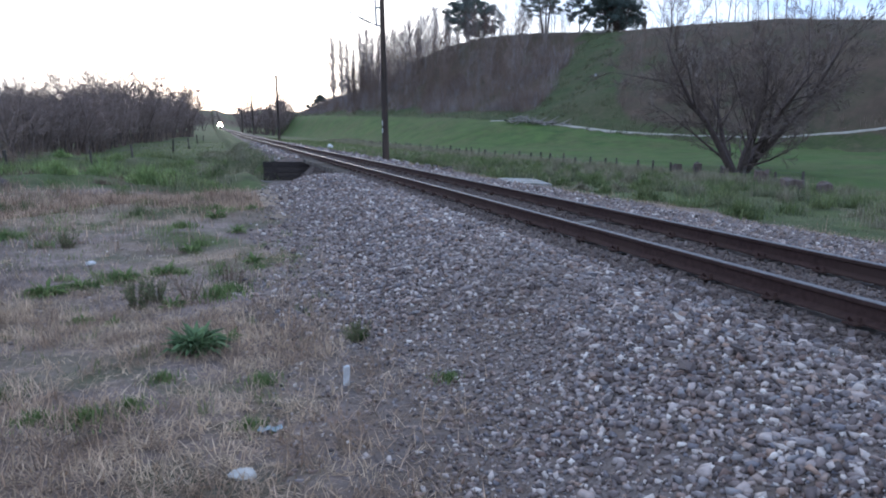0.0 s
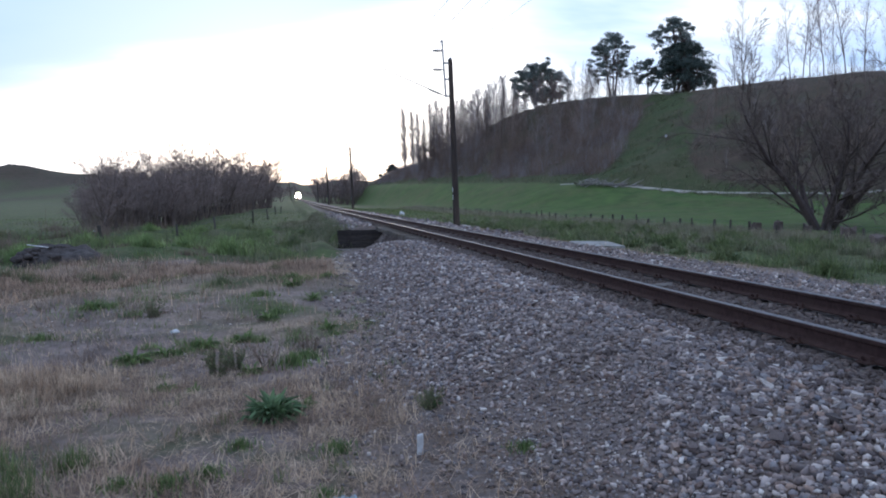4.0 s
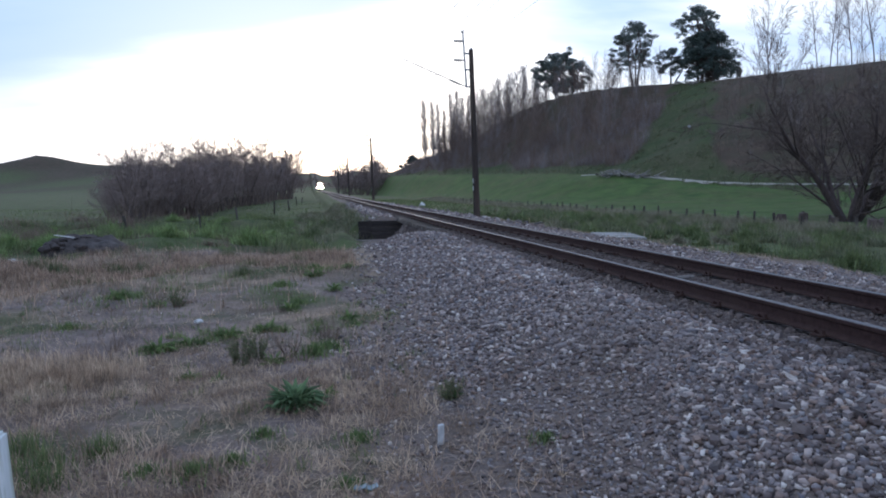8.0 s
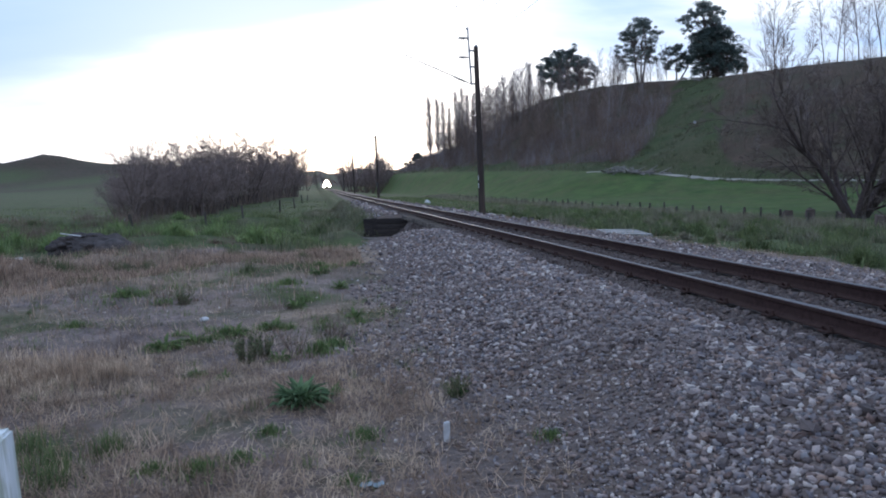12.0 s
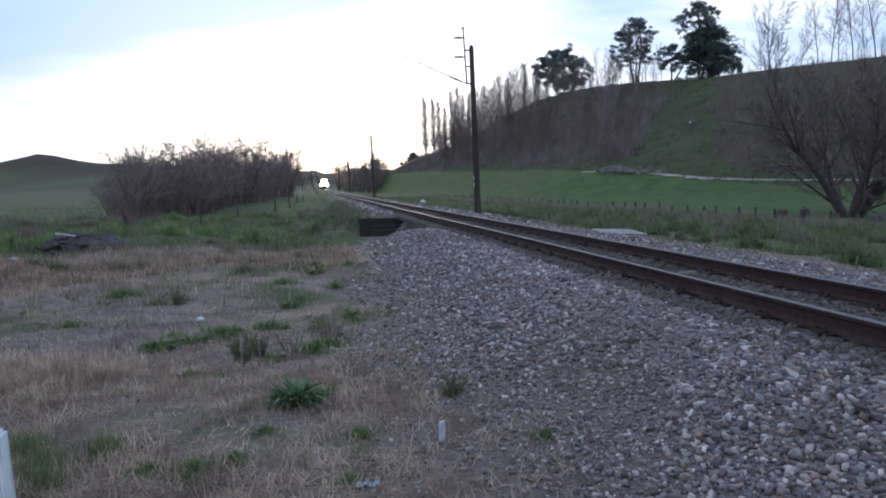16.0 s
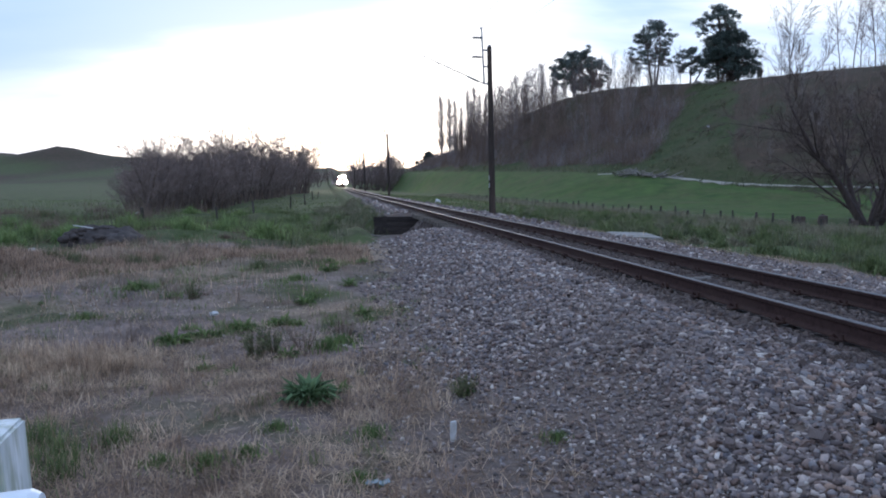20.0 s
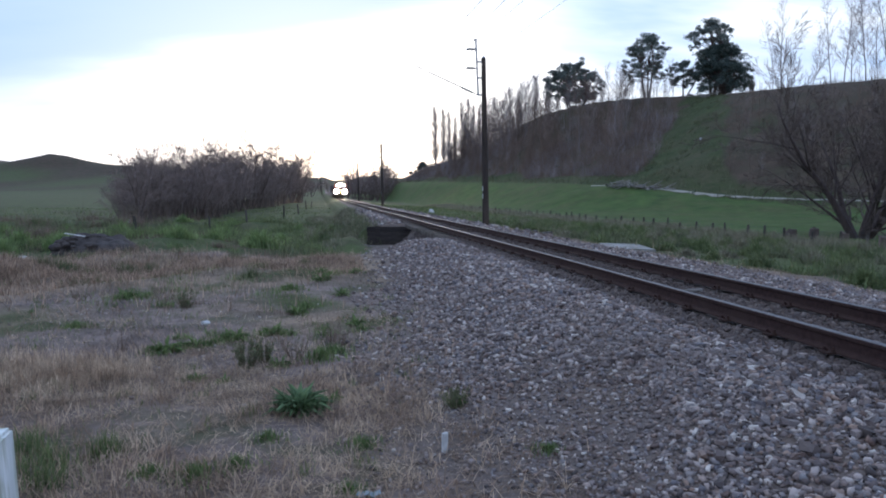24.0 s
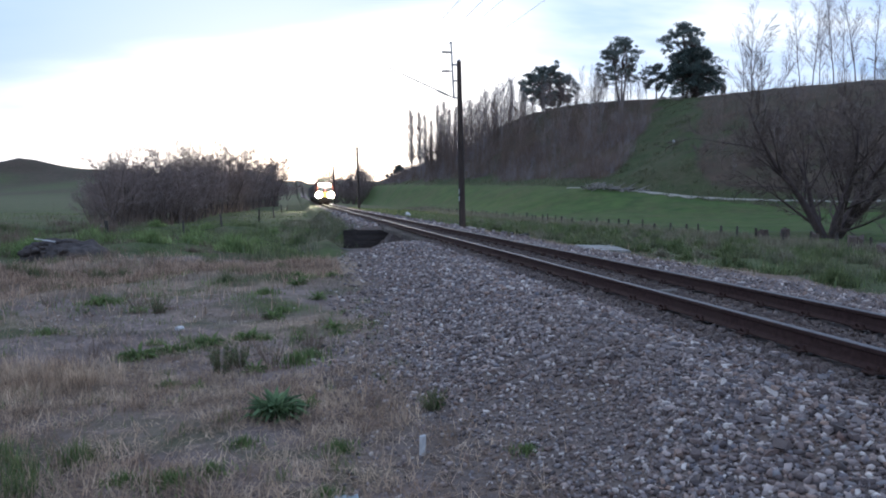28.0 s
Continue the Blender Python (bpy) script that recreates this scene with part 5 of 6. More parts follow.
def build_grass():
    rng = np.random.default_rng(17)
    # matted dead grass on the hard standing
    x, y = scatter(rng, 170000, -6.5, 1.6, 2.4, 9.5, lambda x, y: np.clip(0.42 + 0.60 * wobble(x, y, 0.7, 2) + 0.35 * wobble(x, y, 0.23, 5), 0.14, 1) * smooth01(0.9, -0.5, edge_of_grit(x, y)) * (0.10 + 0.90 * smooth01(8.0, 5.6, y)))
    blades("dead_grass", x, y, 0.085, 0.0025, 1.40, M_DRYGRASS, "matted grey-brown dead grass on trodden dirt", 1, curl=0.06, lift=0.007)
    x, y = scatter(rng, 30000, -6.5, 1.6, 2.4, 13.0, lambda x, y: np.clip(0.25 + 0.8 * wobble(x, y, 0.9, 8), 0.02, 1) * smooth01(0.6, -0.6, edge_of_grit(x, y)))
    blades("dead_stalks", x, y, 0.07, 0.0018, 1.1, M_TANGLE, "dull brown dead stalks on trodden dirt", 2)
    x, y = clusters(rng, 1900, 34, 0.035, -6.5, 1.7, 2.4, 12.0, lambda x, y: np.clip(0.45 + 0.7 * wobble(x, y, 0.8, 4), 0.05, 1) * smooth01(1.1, -0.2, edge_of_grit(x, y)) * (0.15 + 0.85 * smooth01(8.2, 5.6, y)))
    blades("straw_tufts", x, y, 0.105, 0.0022, 1.35, M_DRYGRASS, "scattered tufts of pale dead grass on dirt", 21, curl=0.2)
    x, y = clusters(rng, 900, 30, 0.05, -6.5, 1.3, 2.4, 15.0, lambda x, y: np.clip(0.2 + 0.9 * wobble(x, y, 1.2, 9), 0.02, 1) * smooth01(0.8, -0.3, edge_of_grit(x, y)))
    blades("green_grass_tufts", x, y, 0.09, 0.003, 0.8, M_GREENGRASS, "scattered tufts of short green grass on dirt", 22)
    x, y = clusters(rng, 700, 26, 0.06, -6.5, 1.2, 2.6, 14.0, lambda x, y: np.clip(0.2 + 0.8 * wobble(x, y, 1.0, 12), 0.02, 1) * smooth01(0.8, -0.3, edge_of_grit(x, y)))
    blades("brown_stalk_tufts", x, y, 0.11, 0.0026, 0.8, M_TANGLE, "scattered brown dead stalks on dirt", 23)
    x, y = scatter(rng, 26000, -6.5, 0.8, -7.0, 2.4, lambda x, y: np.clip(0.42 + 0.60 * wobble(x, y, 0.7, 2) + 0.35 * wobble(x, y, 0.23, 5), 0.14, 1) * smooth01(0.9, -0.5, edge_of_grit(x, y)))
    blades("dead_grass", x, y, 0.09, 0.004, 1.40, M_DRYGRASS, "matted grey-brown dead grass behind the white post", 55, curl=0.06, lift=0.007)
    # flattened litter of straw and curled dead leaves
    x, y = scatter(rng, 90000, -6.5, 1.6, 2.4, 9.0, lambda x, y: np.clip(0.40 + 0.7 * wobble(x, y, 0.55, 14) + 0.4 * wobble(x, y, 0.2, 3), 0.03, 1) * smooth01(1.0, -0.4, edge_of_grit(x, y)) * (0.3 + 0.7 * smooth01(7.5, 4.5, y)))
    blades("flattened_straw", x, y, 0.12, 0.0026, 1.40, M_TANMAT, "flattened litter of tan straw on dirt", 24, curl=0.06, lift=0.007)
    x, y = scatter(rng, 26000, -6.0, 2.0, 2.4, 7.5, lambda x, y: np.clip(0.15 + 0.6 * wobble(x, y, 0.8, 6), 0.02, 1) * smooth01(1.4, -0.2, edge_of_grit(x, y)))
    blades("dead_leaves", x, y, 0.034, 0.0065, 1.35, M_DRYGRASS, "curled pale dead leaves lying on dirt", 25, "leaves")
    x, y = scatter(rng, 2600, -6.0, 2.0, 2.4, 7.5, lambda x, y: np.clip(0.35 + 0.6 * wobble(x, y, 0.9, 2), 0.02, 1) * smooth01(1.2, -0.2, edge_of_grit(x, y)))
    blades("pale_stalks", x, y, 0.17, 0.0024, 1.42, M_DRYGRASS, "long pale dead stalks lying over dirt", 26, curl=0.06, lift=0.007)
    x, y = clusters(rng, 260, 34, 0.06, 0.4, 2.4, 2.5, 5.6, lambda x, y: np.clip(0.25 + 0.7 * wobble(x, y, 0.7, 4), 0.02, 1) * smooth01(2.0, 0.8, edge_of_grit(x, y)))
    blades("dry_weeds", x, y, 0.055, 0.0024, 1.15, M_TANGLE, "low reddish-brown dry weeds among the stones", 53, "weeds")
    # dull green film where the dirt gives way to the mound
    x, y = scatter(rng, 60000, -8, 0.9, 7.2, 14.5, lambda x, y: np.clip(0.05 + 0.8 * wobble(x, y, 1.3, 5) + 0.35 * wobble(x, y, 0.4, 4), 0, 1) * smooth01(0.4, -0.5, edge_of_grit(x, y)) * smooth01(-6.5, -1.0, x - 0.25 * (y - 8)))
    blades("short_green_grass", x, y, 0.06, 0.0035, 0.9, M_OLIVEGRASS, "thin dull green grass on dirt", 27)
    x, y = clusters(rng, 24, 150, 0.10, -1.9, 0.0, 7.2, 8.7, lambda x, y: np.exp(-((y - 7.5 - 0.62 * (x + 1.6)) / 0.32) ** 2))
    blades("short_green_grass", x, y, 0.09, 0.0035, 0.8, M_BRIGHTGREEN, "patches of fresh green grass on dirt", 28)
    x, y = clusters(rng, 60, 170, 0.20, -11, -0.6, 12.5, 18.5, lambda x, y: np.clip(0.3 + 0.9 * wobble(x, y, 2.0, 5), 0, 1) * smooth01(-0.5, -1.5, edge_of_grit(x, y)))
    blades("low_scrub", x, y, 0.17, 0.005, 1.0, M_SHRUB, "low dark olive scrub among the dead grass", 29)
    # belt of taller straw beside the dirt patch
    x, y = scatter(rng, 46000, -7.0, -1.45, 5.0, 7.9, lambda x, y: np.exp(-((y - 6.35 + 0.10 * (x + 1.5) - 0.15 * wobble(x, y, 0.8)) / 0.55) ** 2) * smooth01(-1.4, -2.2, x + 0.3 * wobble(x, y, 0.5)))
    blades("straw_grass", x, y, 0.16, 0.0026, 0.9, M_DRYGRASS, "standing belt of pale straw-coloured grass", 3)
    # dry mound in the middle distance
    x, y = scatter(rng, 280000, -13, 0.8, 9.5, 22, lambda x, y: np.clip(np.exp(-((y + 3.2 * wobble(x, y, 4.5, 2) + 1.3 * wobble(x, y, 1.6, 5) - 14.4) / 2.7) ** 2) * (0.6 + 0.5 * wobble(x, y, 1.5, 6)), 0, 1) * smooth01(0.2, -0.8, edge_of_grit(x, y)))
    blades("straw_grass", x, y, 0.20, 0.0055, 1.2, M_TANMAT, "low mound of tan dead grass", 4)
    # green grass of the field left of the line
    x, y = scatter(rng, 36000, -26, 1.5, 14.5, 52, lambda x, y: np.clip(0.55 + 0.6 * wobble(x, y, 2.0, 3), 0.1, 1) * smooth01(18.0, 21, y + 3.2 * wobble(x, y, 4.5, 2) + 1.3 * wobble(x, y, 1.6, 5)) * smooth01(0.0, -1.2, edge_of_grit(x, y)))
    blades("field_grass", x, y, 0.18, 0.008, 0.9, M_OLIVEGRASS, "rank green grass of the field beside the line", 5)
    x, y = scatter(rng, 16000, -45, 0.5, 45, 110, lambda x, y: np.clip(0.5 + 0.5 * wobble(x, y, 4.0, 3), 0.1, 1) * smooth01(0.4, -1.5, edge_of_grit(x, y)))
    blades("field_grass", x, y, 0.3, 0.02, 0.9, M_GREENGRASS, "rank green grass of the field beside the line", 6)
    # thin green growth over the hard standing
    x, y = scatter(rng, 26000, -7, 1.2, 2.6, 15, lambda x, y: np.clip(-0.25 + 1.1 * wobble(x, y, 1.0, 9) + 0.4 * wobble(x, y, 0.4, 1), 0, 1) * smooth01(0.5, -0.4, edge_of_grit(x, y)))
    blades("short_green_grass", x, y, 0.065, 0.003, 0.9, M_GREENGRASS, "thin patches of short green grass on dirt", 7)
    # rough strip right of the line
    x, y = scatter(rng, 60000, 7.6, 26, 7, 48, lambda x, y: np.clip(0.6 + 0.6 * wobble(x, y, 1.3, 3), 0.05, 1) * smooth01(4.2, 6.0, shoulder(x, y) + 0.5 * wobble(x, y, 1.2)))
    blades("rough_grass", x, y, 0.09, 0.007, 1.0, M_OLIVEGRASS, "rank olive-green grass along the line's edge", 8)
    x, y = scatter(rng, 26000, 7.6, 25, 8, 100, lambda x, y: np.clip(-0.05 + 0.9 * wobble(x, y, 2.1, 7) + 0.8 * np.exp(-((x - 21.4) / 1.4) ** 2), 0, 1) * smooth01(4.4, 6.0, shoulder(x, y)))
    x, y = x[::2], y[::2]
    blades("seeding_grass", x, y, 0.30, 0.006, 0.6, M_DRYGRASS, "tan seeding stalks standing in the rough grass", 9)
    x, y = scatter(rng, 20000, 7.4, 24, 46, 130, lambda x, y: np.clip(0.5 + 0.5 * wobble(x, y, 3.3, 3), 0.1, 1) * smooth01(3.6, 5.4, x - track_x(y)))
    blades("rough_grass", x, y, 0.25, 0.025, 0.6, M_GREENGRASS, "rank green grass along the line's edge", 10)
    # pale thin grass between ballast and green
    x, y = scatter(rng, 60000, 7.0, 13.5, 6, 40, lambda x, y: np.exp(-((shoulder(x, y) - 5.1) / 0.8) ** 2) * np.clip(0.5 + 0.6 * wobble(x, y, 0.9, 2), 0, 1))
    blades("dead_grass", x, y, 0.11, 0.004, 1.25, M_TANMAT, "pale dead grass at the edge of the ballast", 11)

    x, y = scatter(rng, 30000, -26, -4, 42, 165, lambda x, y: smooth01(0.3, -1.0, x - np.interp(y, (42, 64, 105, 166), (-10.4, -10.4, -9.4, -5.2))) * smooth01(-16, -10, x) * (0.6 + 0.4 * wobble(x, y, 3, 1)))
    blades("undergrowth", x[:9000], y[:9000], 1.5, 0.014, 0.6, M_TANGLE, "brown leafless undergrowth below the willows", 33, "undergrowth")
    # tussocks and tangles
    strip = lambda x, y: smooth01(5.4, 6.8, shoulder(x, y))
    x, y = clusters(rng, 270, 330, 0.20, 9.0, 24, 11, 54, strip)
    h = len(x) * 3 // 5
    blades("grass_tussocks", x[:h], y[:h], 0.42, 0.009, 1.25, M_GREENGRASS, "rank green tussocks of long grass beside the line", 41)
    blades("grass_tussocks", x[h:], y[h:], 0.42, 0.008, 1.25, M_OLIVEGRASS, "olive tussocks of long grass beside the line", 47)
    x, y = clusters(rng, 80, 220, 0.20, 8.6, 24, 10, 60, strip)
    blades("faded_tussocks", x, y, 0.46, 0.007, 0.9, M_PALEGRASS, "faded grey-green tussocks of dead grass beside the line", 48)
    x, y = clusters(rng, 240, 260, 0.34, -22, 0.4, 20, 46, lambda x, y: smooth01(-0.4, -1.6, edge_of_grit(x, y)))
    blades("grass_tussocks", x, y, 0.40, 0.008, 0.95, M_GREENGRASS, "rank green tussocks of long grass in the field", 42)
    x, y = clusters(rng, 150, 320, 0.26, -18, 0.6, 18.5, 44, lambda x, y: smooth01(-0.1, -1.2, edge_of_grit(x, y)) * np.clip(0.5 + 0.8 * wobble(x, y, 1.6, 4), 0.1, 1))
    blades("grass_tussocks", x, y, 0.55, 0.009, 1.15, M_OLIVEGRASS, "olive-green hummocks of long grass in the field", 49)
    x, y = clusters(rng, 90, 260, 0.28, -1.2, 1.75, 29.9, 62, lambda x, y: x * 0 + 1)
    blades("grass_tussocks", x, y, 0.40, 0.009, 1.15, M_OLIVEGRASS, "olive-green tussocks on the bank behind the culvert", 50)
    x, y = clusters(rng, 110, 200, 0.22, -1.2, 1.7, 24, 60, lambda x, y: x * 0 + 1)
    blades("faded_tussocks", x, y, 0.40, 0.007, 1.0, M_PALEGRASS, "faded tussocks of dead grass beside the ballast", 51)
    x, y = clusters(rng, 110, 120, 0.16, -12, 0.6, 10, 23, lambda x, y: smooth01(-0.1, -1.0, edge_of_grit(x, y)))
    blades("grass_tussocks", x, y, 0.14, 0.004, 0.9, M_BRIGHTGREEN, "small fresh green tussocks among dead grass", 43)
    x, y = clusters(rng, 170, 200, 0.30, 20.6, 24.0, 25, 70, lambda x, y: x * 0 + 1)
    blades("dead_tangle", x, y, 0.50, 0.007, 0.7, M_PALEGRASS, "pale tangle of dead stalks along the fence", 44)
    x, y = clusters(rng, 60, 200, 0.40, -28, -7, 28, 58, lambda x, y: x * 0 + 1)
    blades("dead_tangle", x, y, 0.55, 0.009, 0.6, M_TANGLE, "brown tangle of dead stalks in the field", 45)
    x, y = clusters(rng, 60, 160, 0.22, -12, 0.0, 13, 24, lambda x, y: smooth01(-0.3, -1.2, edge_of_grit(x, y)))
    blades("dead_tangle", x, y, 0.20, 0.004, 0.9, M_TANGLE, "low brown tangle of dead stalks on the mound", 46)
    # fans of thin stems: the young wood and scrub on the slope
    def below(x, y):
        xt, xr = np.interp(y, TOE[0], TOE[1]), np.interp(y, RIDGE[0], RIDGE[1])
        return smooth01(0.80, 0.55, (x - xt) / np.maximum(xr - xt, 1))

    def fans(n, per, r, weight):
        return clusters(rng, n, per, r, 26, 90, 40, 275, weight)
    x, y = fans(26000, 26, 0.5, lambda x, y: (zones(x, y)[4] > 0.52) * (x / y < 0.53) * (y > 95) * below(x, y) * np.clip(0.40 + 0.6 * wobble(x, y, 5, 3), 0.05, 1))
    h = len(x) // 2
    blades("young_wood", x[:h][:26000], y[:h][:26000], 2.5, 0.018, 0.42, M_TWIG_RED, "dense leafless reddish-brown scrub over the slope", 31, "scrub", 0.2)
    blades("young_wood", x[h:][:16000], y[h:][:16000], 1.9, 0.018, 0.5, M_TWIG, "dense leafless mauve-brown scrub over the slope", 34, "scrub", 0.2)
    x, y = fans(9000, 24, 0.45, lambda x, y: (zones(x, y)[4] > 0.55) * (x / y > 0.575) * (y < 150) * np.clip(0.3 + 0.7 * wobble(x, y, 4, 8), 0.05, 1))
    blades("hill_bracken", x[:30000], y[:30000], 0.8, 0.014, 0.75, M_TANGLE, "dull brown dead bracken over the slope", 32, "bracken")
    x, y = fans(14000, 30, 0.4, lambda x, y: (zones(x, y)[5] > 0.5) * (zones(x, y)[4] < 0.55) * (x / y > 0.36) * (x / y < 0.66) * np.clip(0.35 + 0.6 * wobble(x, y, 3, 4), 0.05, 1))
    blades("slope_grass", x[:26000], y[:26000], 0.55, 0.022, 1.0, M_OLIVEGRASS, "rough olive grass in the gully on the slope", 35)
    x, y = scatter(rng, 60000, 24, 66, 62, 290, lambda x, y: np.exp(-((x - np.interp(y, TOE[0], TOE[1]) - 1.0) / 1.6) ** 2) * np.clip(0.4 + 0.7 * wobble(x, y, 4, 2), 0.05, 1))
    blades("toe_scrub", x[:9000], y[:9000], 0.75, 0.03, 0.6, M_OLIVEGRASS, "low olive scrub along the foot of the slope", 54, "scrub")
    x, y = clusters(rng, 120, 200, 0.6, 19.5, 23.5, 68, 140, lambda x, y: x * 0 + 1)
    blades("dead_tangle", x, y, 0.55, 0.012, 0.7, M_PALEGRASS, "pale tangle of dead stalks along the far fence", 52)


build_grass()


# ---------------- single plants ----------------
def weed(seed, r, n, material, label, group=""):
    """a rosette of folded pointed leaves"""
    rng = random.Random(seed)
    V, F = [], []
    for i in range(n):
        a = rng.uniform(0, 2 * math.pi)
        e = rng.uniform(0.15, 1.4)
        L = r * rng.uniform(0.45, 0.95)
        d = Vector((math.cos(a) * math.cos(e), math.sin(a) * math.cos(e), math.sin(e)))
        s = Vector((-math.sin(a), math.cos(a), 0)) * L * 0.11
        b = Vector((math.cos(a), math.sin(a), 0)) * rng.uniform(0, r * 0.35)
        m1 = b + d * L * 0.55
        tip = m1 + (d + Vector((0, 0, -0.75))).normalized() * L * 0.5
        up = Vector((0, 0, L * 0.05))
        k = len(V)
        V += [b, m1 - s + up, m1 - up * 0.6, m1 + s + up, tip]
        F += [(k, k + 2, k + 1), (k, k + 3, k + 2), (k + 1, k + 2, k + 4), (k + 2, k + 3, k + 4)]
    t = thing("weed_clump", pose(0, 0, 0), label, "weed", group)
    mesh("foliage", V, F, material, t)
    for i in range(6):
        a = rng.uniform(0, 6.28)
        tb = Tubes()
        tb.add([Vector((0, 0, -0.03)), Vector((math.cos(a) * r * 0.25, math.sin(a) * r * 0.25, r * 0.45))], [0.005, 0.002], 4)
        mesh("stem", tb.v, tb.f, material, t)
    return t


def tuft(seed, r, h, n, material, label, group="", w=0.004, lean=0.5):
    """a clump of upright grass"""
    rng = random.Random(seed)
    V, F = [], []
    for i in range(n):
        a, q = rng.uniform(0, 6.28), r * min(1.6, abs(rng.gauss(0, 0.55)))
        bx, by = math.cos(a) * q, math.sin(a) * q
        b = rng.uniform(0, 6.28)
        L = h * rng.uniform(0.5, 1.2) * (1 - 0.45 * q / r)
        ln = lean * rng.uniform(0.2, 1.5)
        d = Vector((math.cos(b), math.sin(b), 0))
        s = Vector((-math.sin(b), math.cos(b), 0)) * w * rng.uniform(0.6, 1.4)
        p0 = Vector((bx, by, -0.01))
        p1 = p0 + d * math.sin(ln * 0.5) * L * 0.55 + Vector((0, 0, math.cos(ln * 0.5) * L * 0.55))
        p2 = p1 + d * math.sin(ln * 1.3) * L * 0.5 + Vector((0, 0, math.cos(ln * 1.3) * L * 0.5))
        k = len(V)
        V += [p0 - s, p0 + s, p1 + s * 0.8, p1 - s * 0.8, p2]
        F += [(k, k + 1, k + 2, k + 3), (k + 3, k + 2, k + 4)]
    t = thing("grass_tuft", pose(0, 0, 0), label, "grass tuft", group)
    tagged(mesh("grass", V, F, material, t), kind="stuff")
    return t


def shrub(seed, h, material, label, group="", stems=26, leafy=9, leaf=0.018, spread=0.35):
    """upright twiggy stems with small leaves"""
    rng = random.Random(seed)
    tb = Tubes()
    tips = []
    for i in range(stems):
        a = rng.uniform(0, 6.28)
        ln = spread * rng.uniform(0.1, 1.3)
        d = Vector((math.cos(a) * ln, math.sin(a) * ln, 1)).normalized()
        L = h * rng.uniform(0.55, 1.1)
        p0 = Vector((math.cos(a) * 0.05, math.sin(a) * 0.05, -0.03))
        bend = Vector((rng.gauss(0, 0.05), rng.gauss(0, 0.05), 0)) * h
        p1, p2 = p0 + d * L * 0.5 + bend, p0 + d * L + bend * 2
        tb.add([p0, p1, p2], [0.004, 0.003, 0.0015], 4)
        for k in range(leafy):
            tips.append(p1.lerp(p2, rng.random()) if k % 3 else p0.lerp(p1, 0.4 + 0.6 * rng.random()))
    t = thing("shrub", pose(0, 0, 0), label, "shrub", group)
    mesh("twig_mass", tb.v, tb.f, M_TANGLE, t)
    V, F = leaf_cloud(rng, tips, 0.03, 3, leaf)
    mesh("foliage", V, F, material, t)
    return t


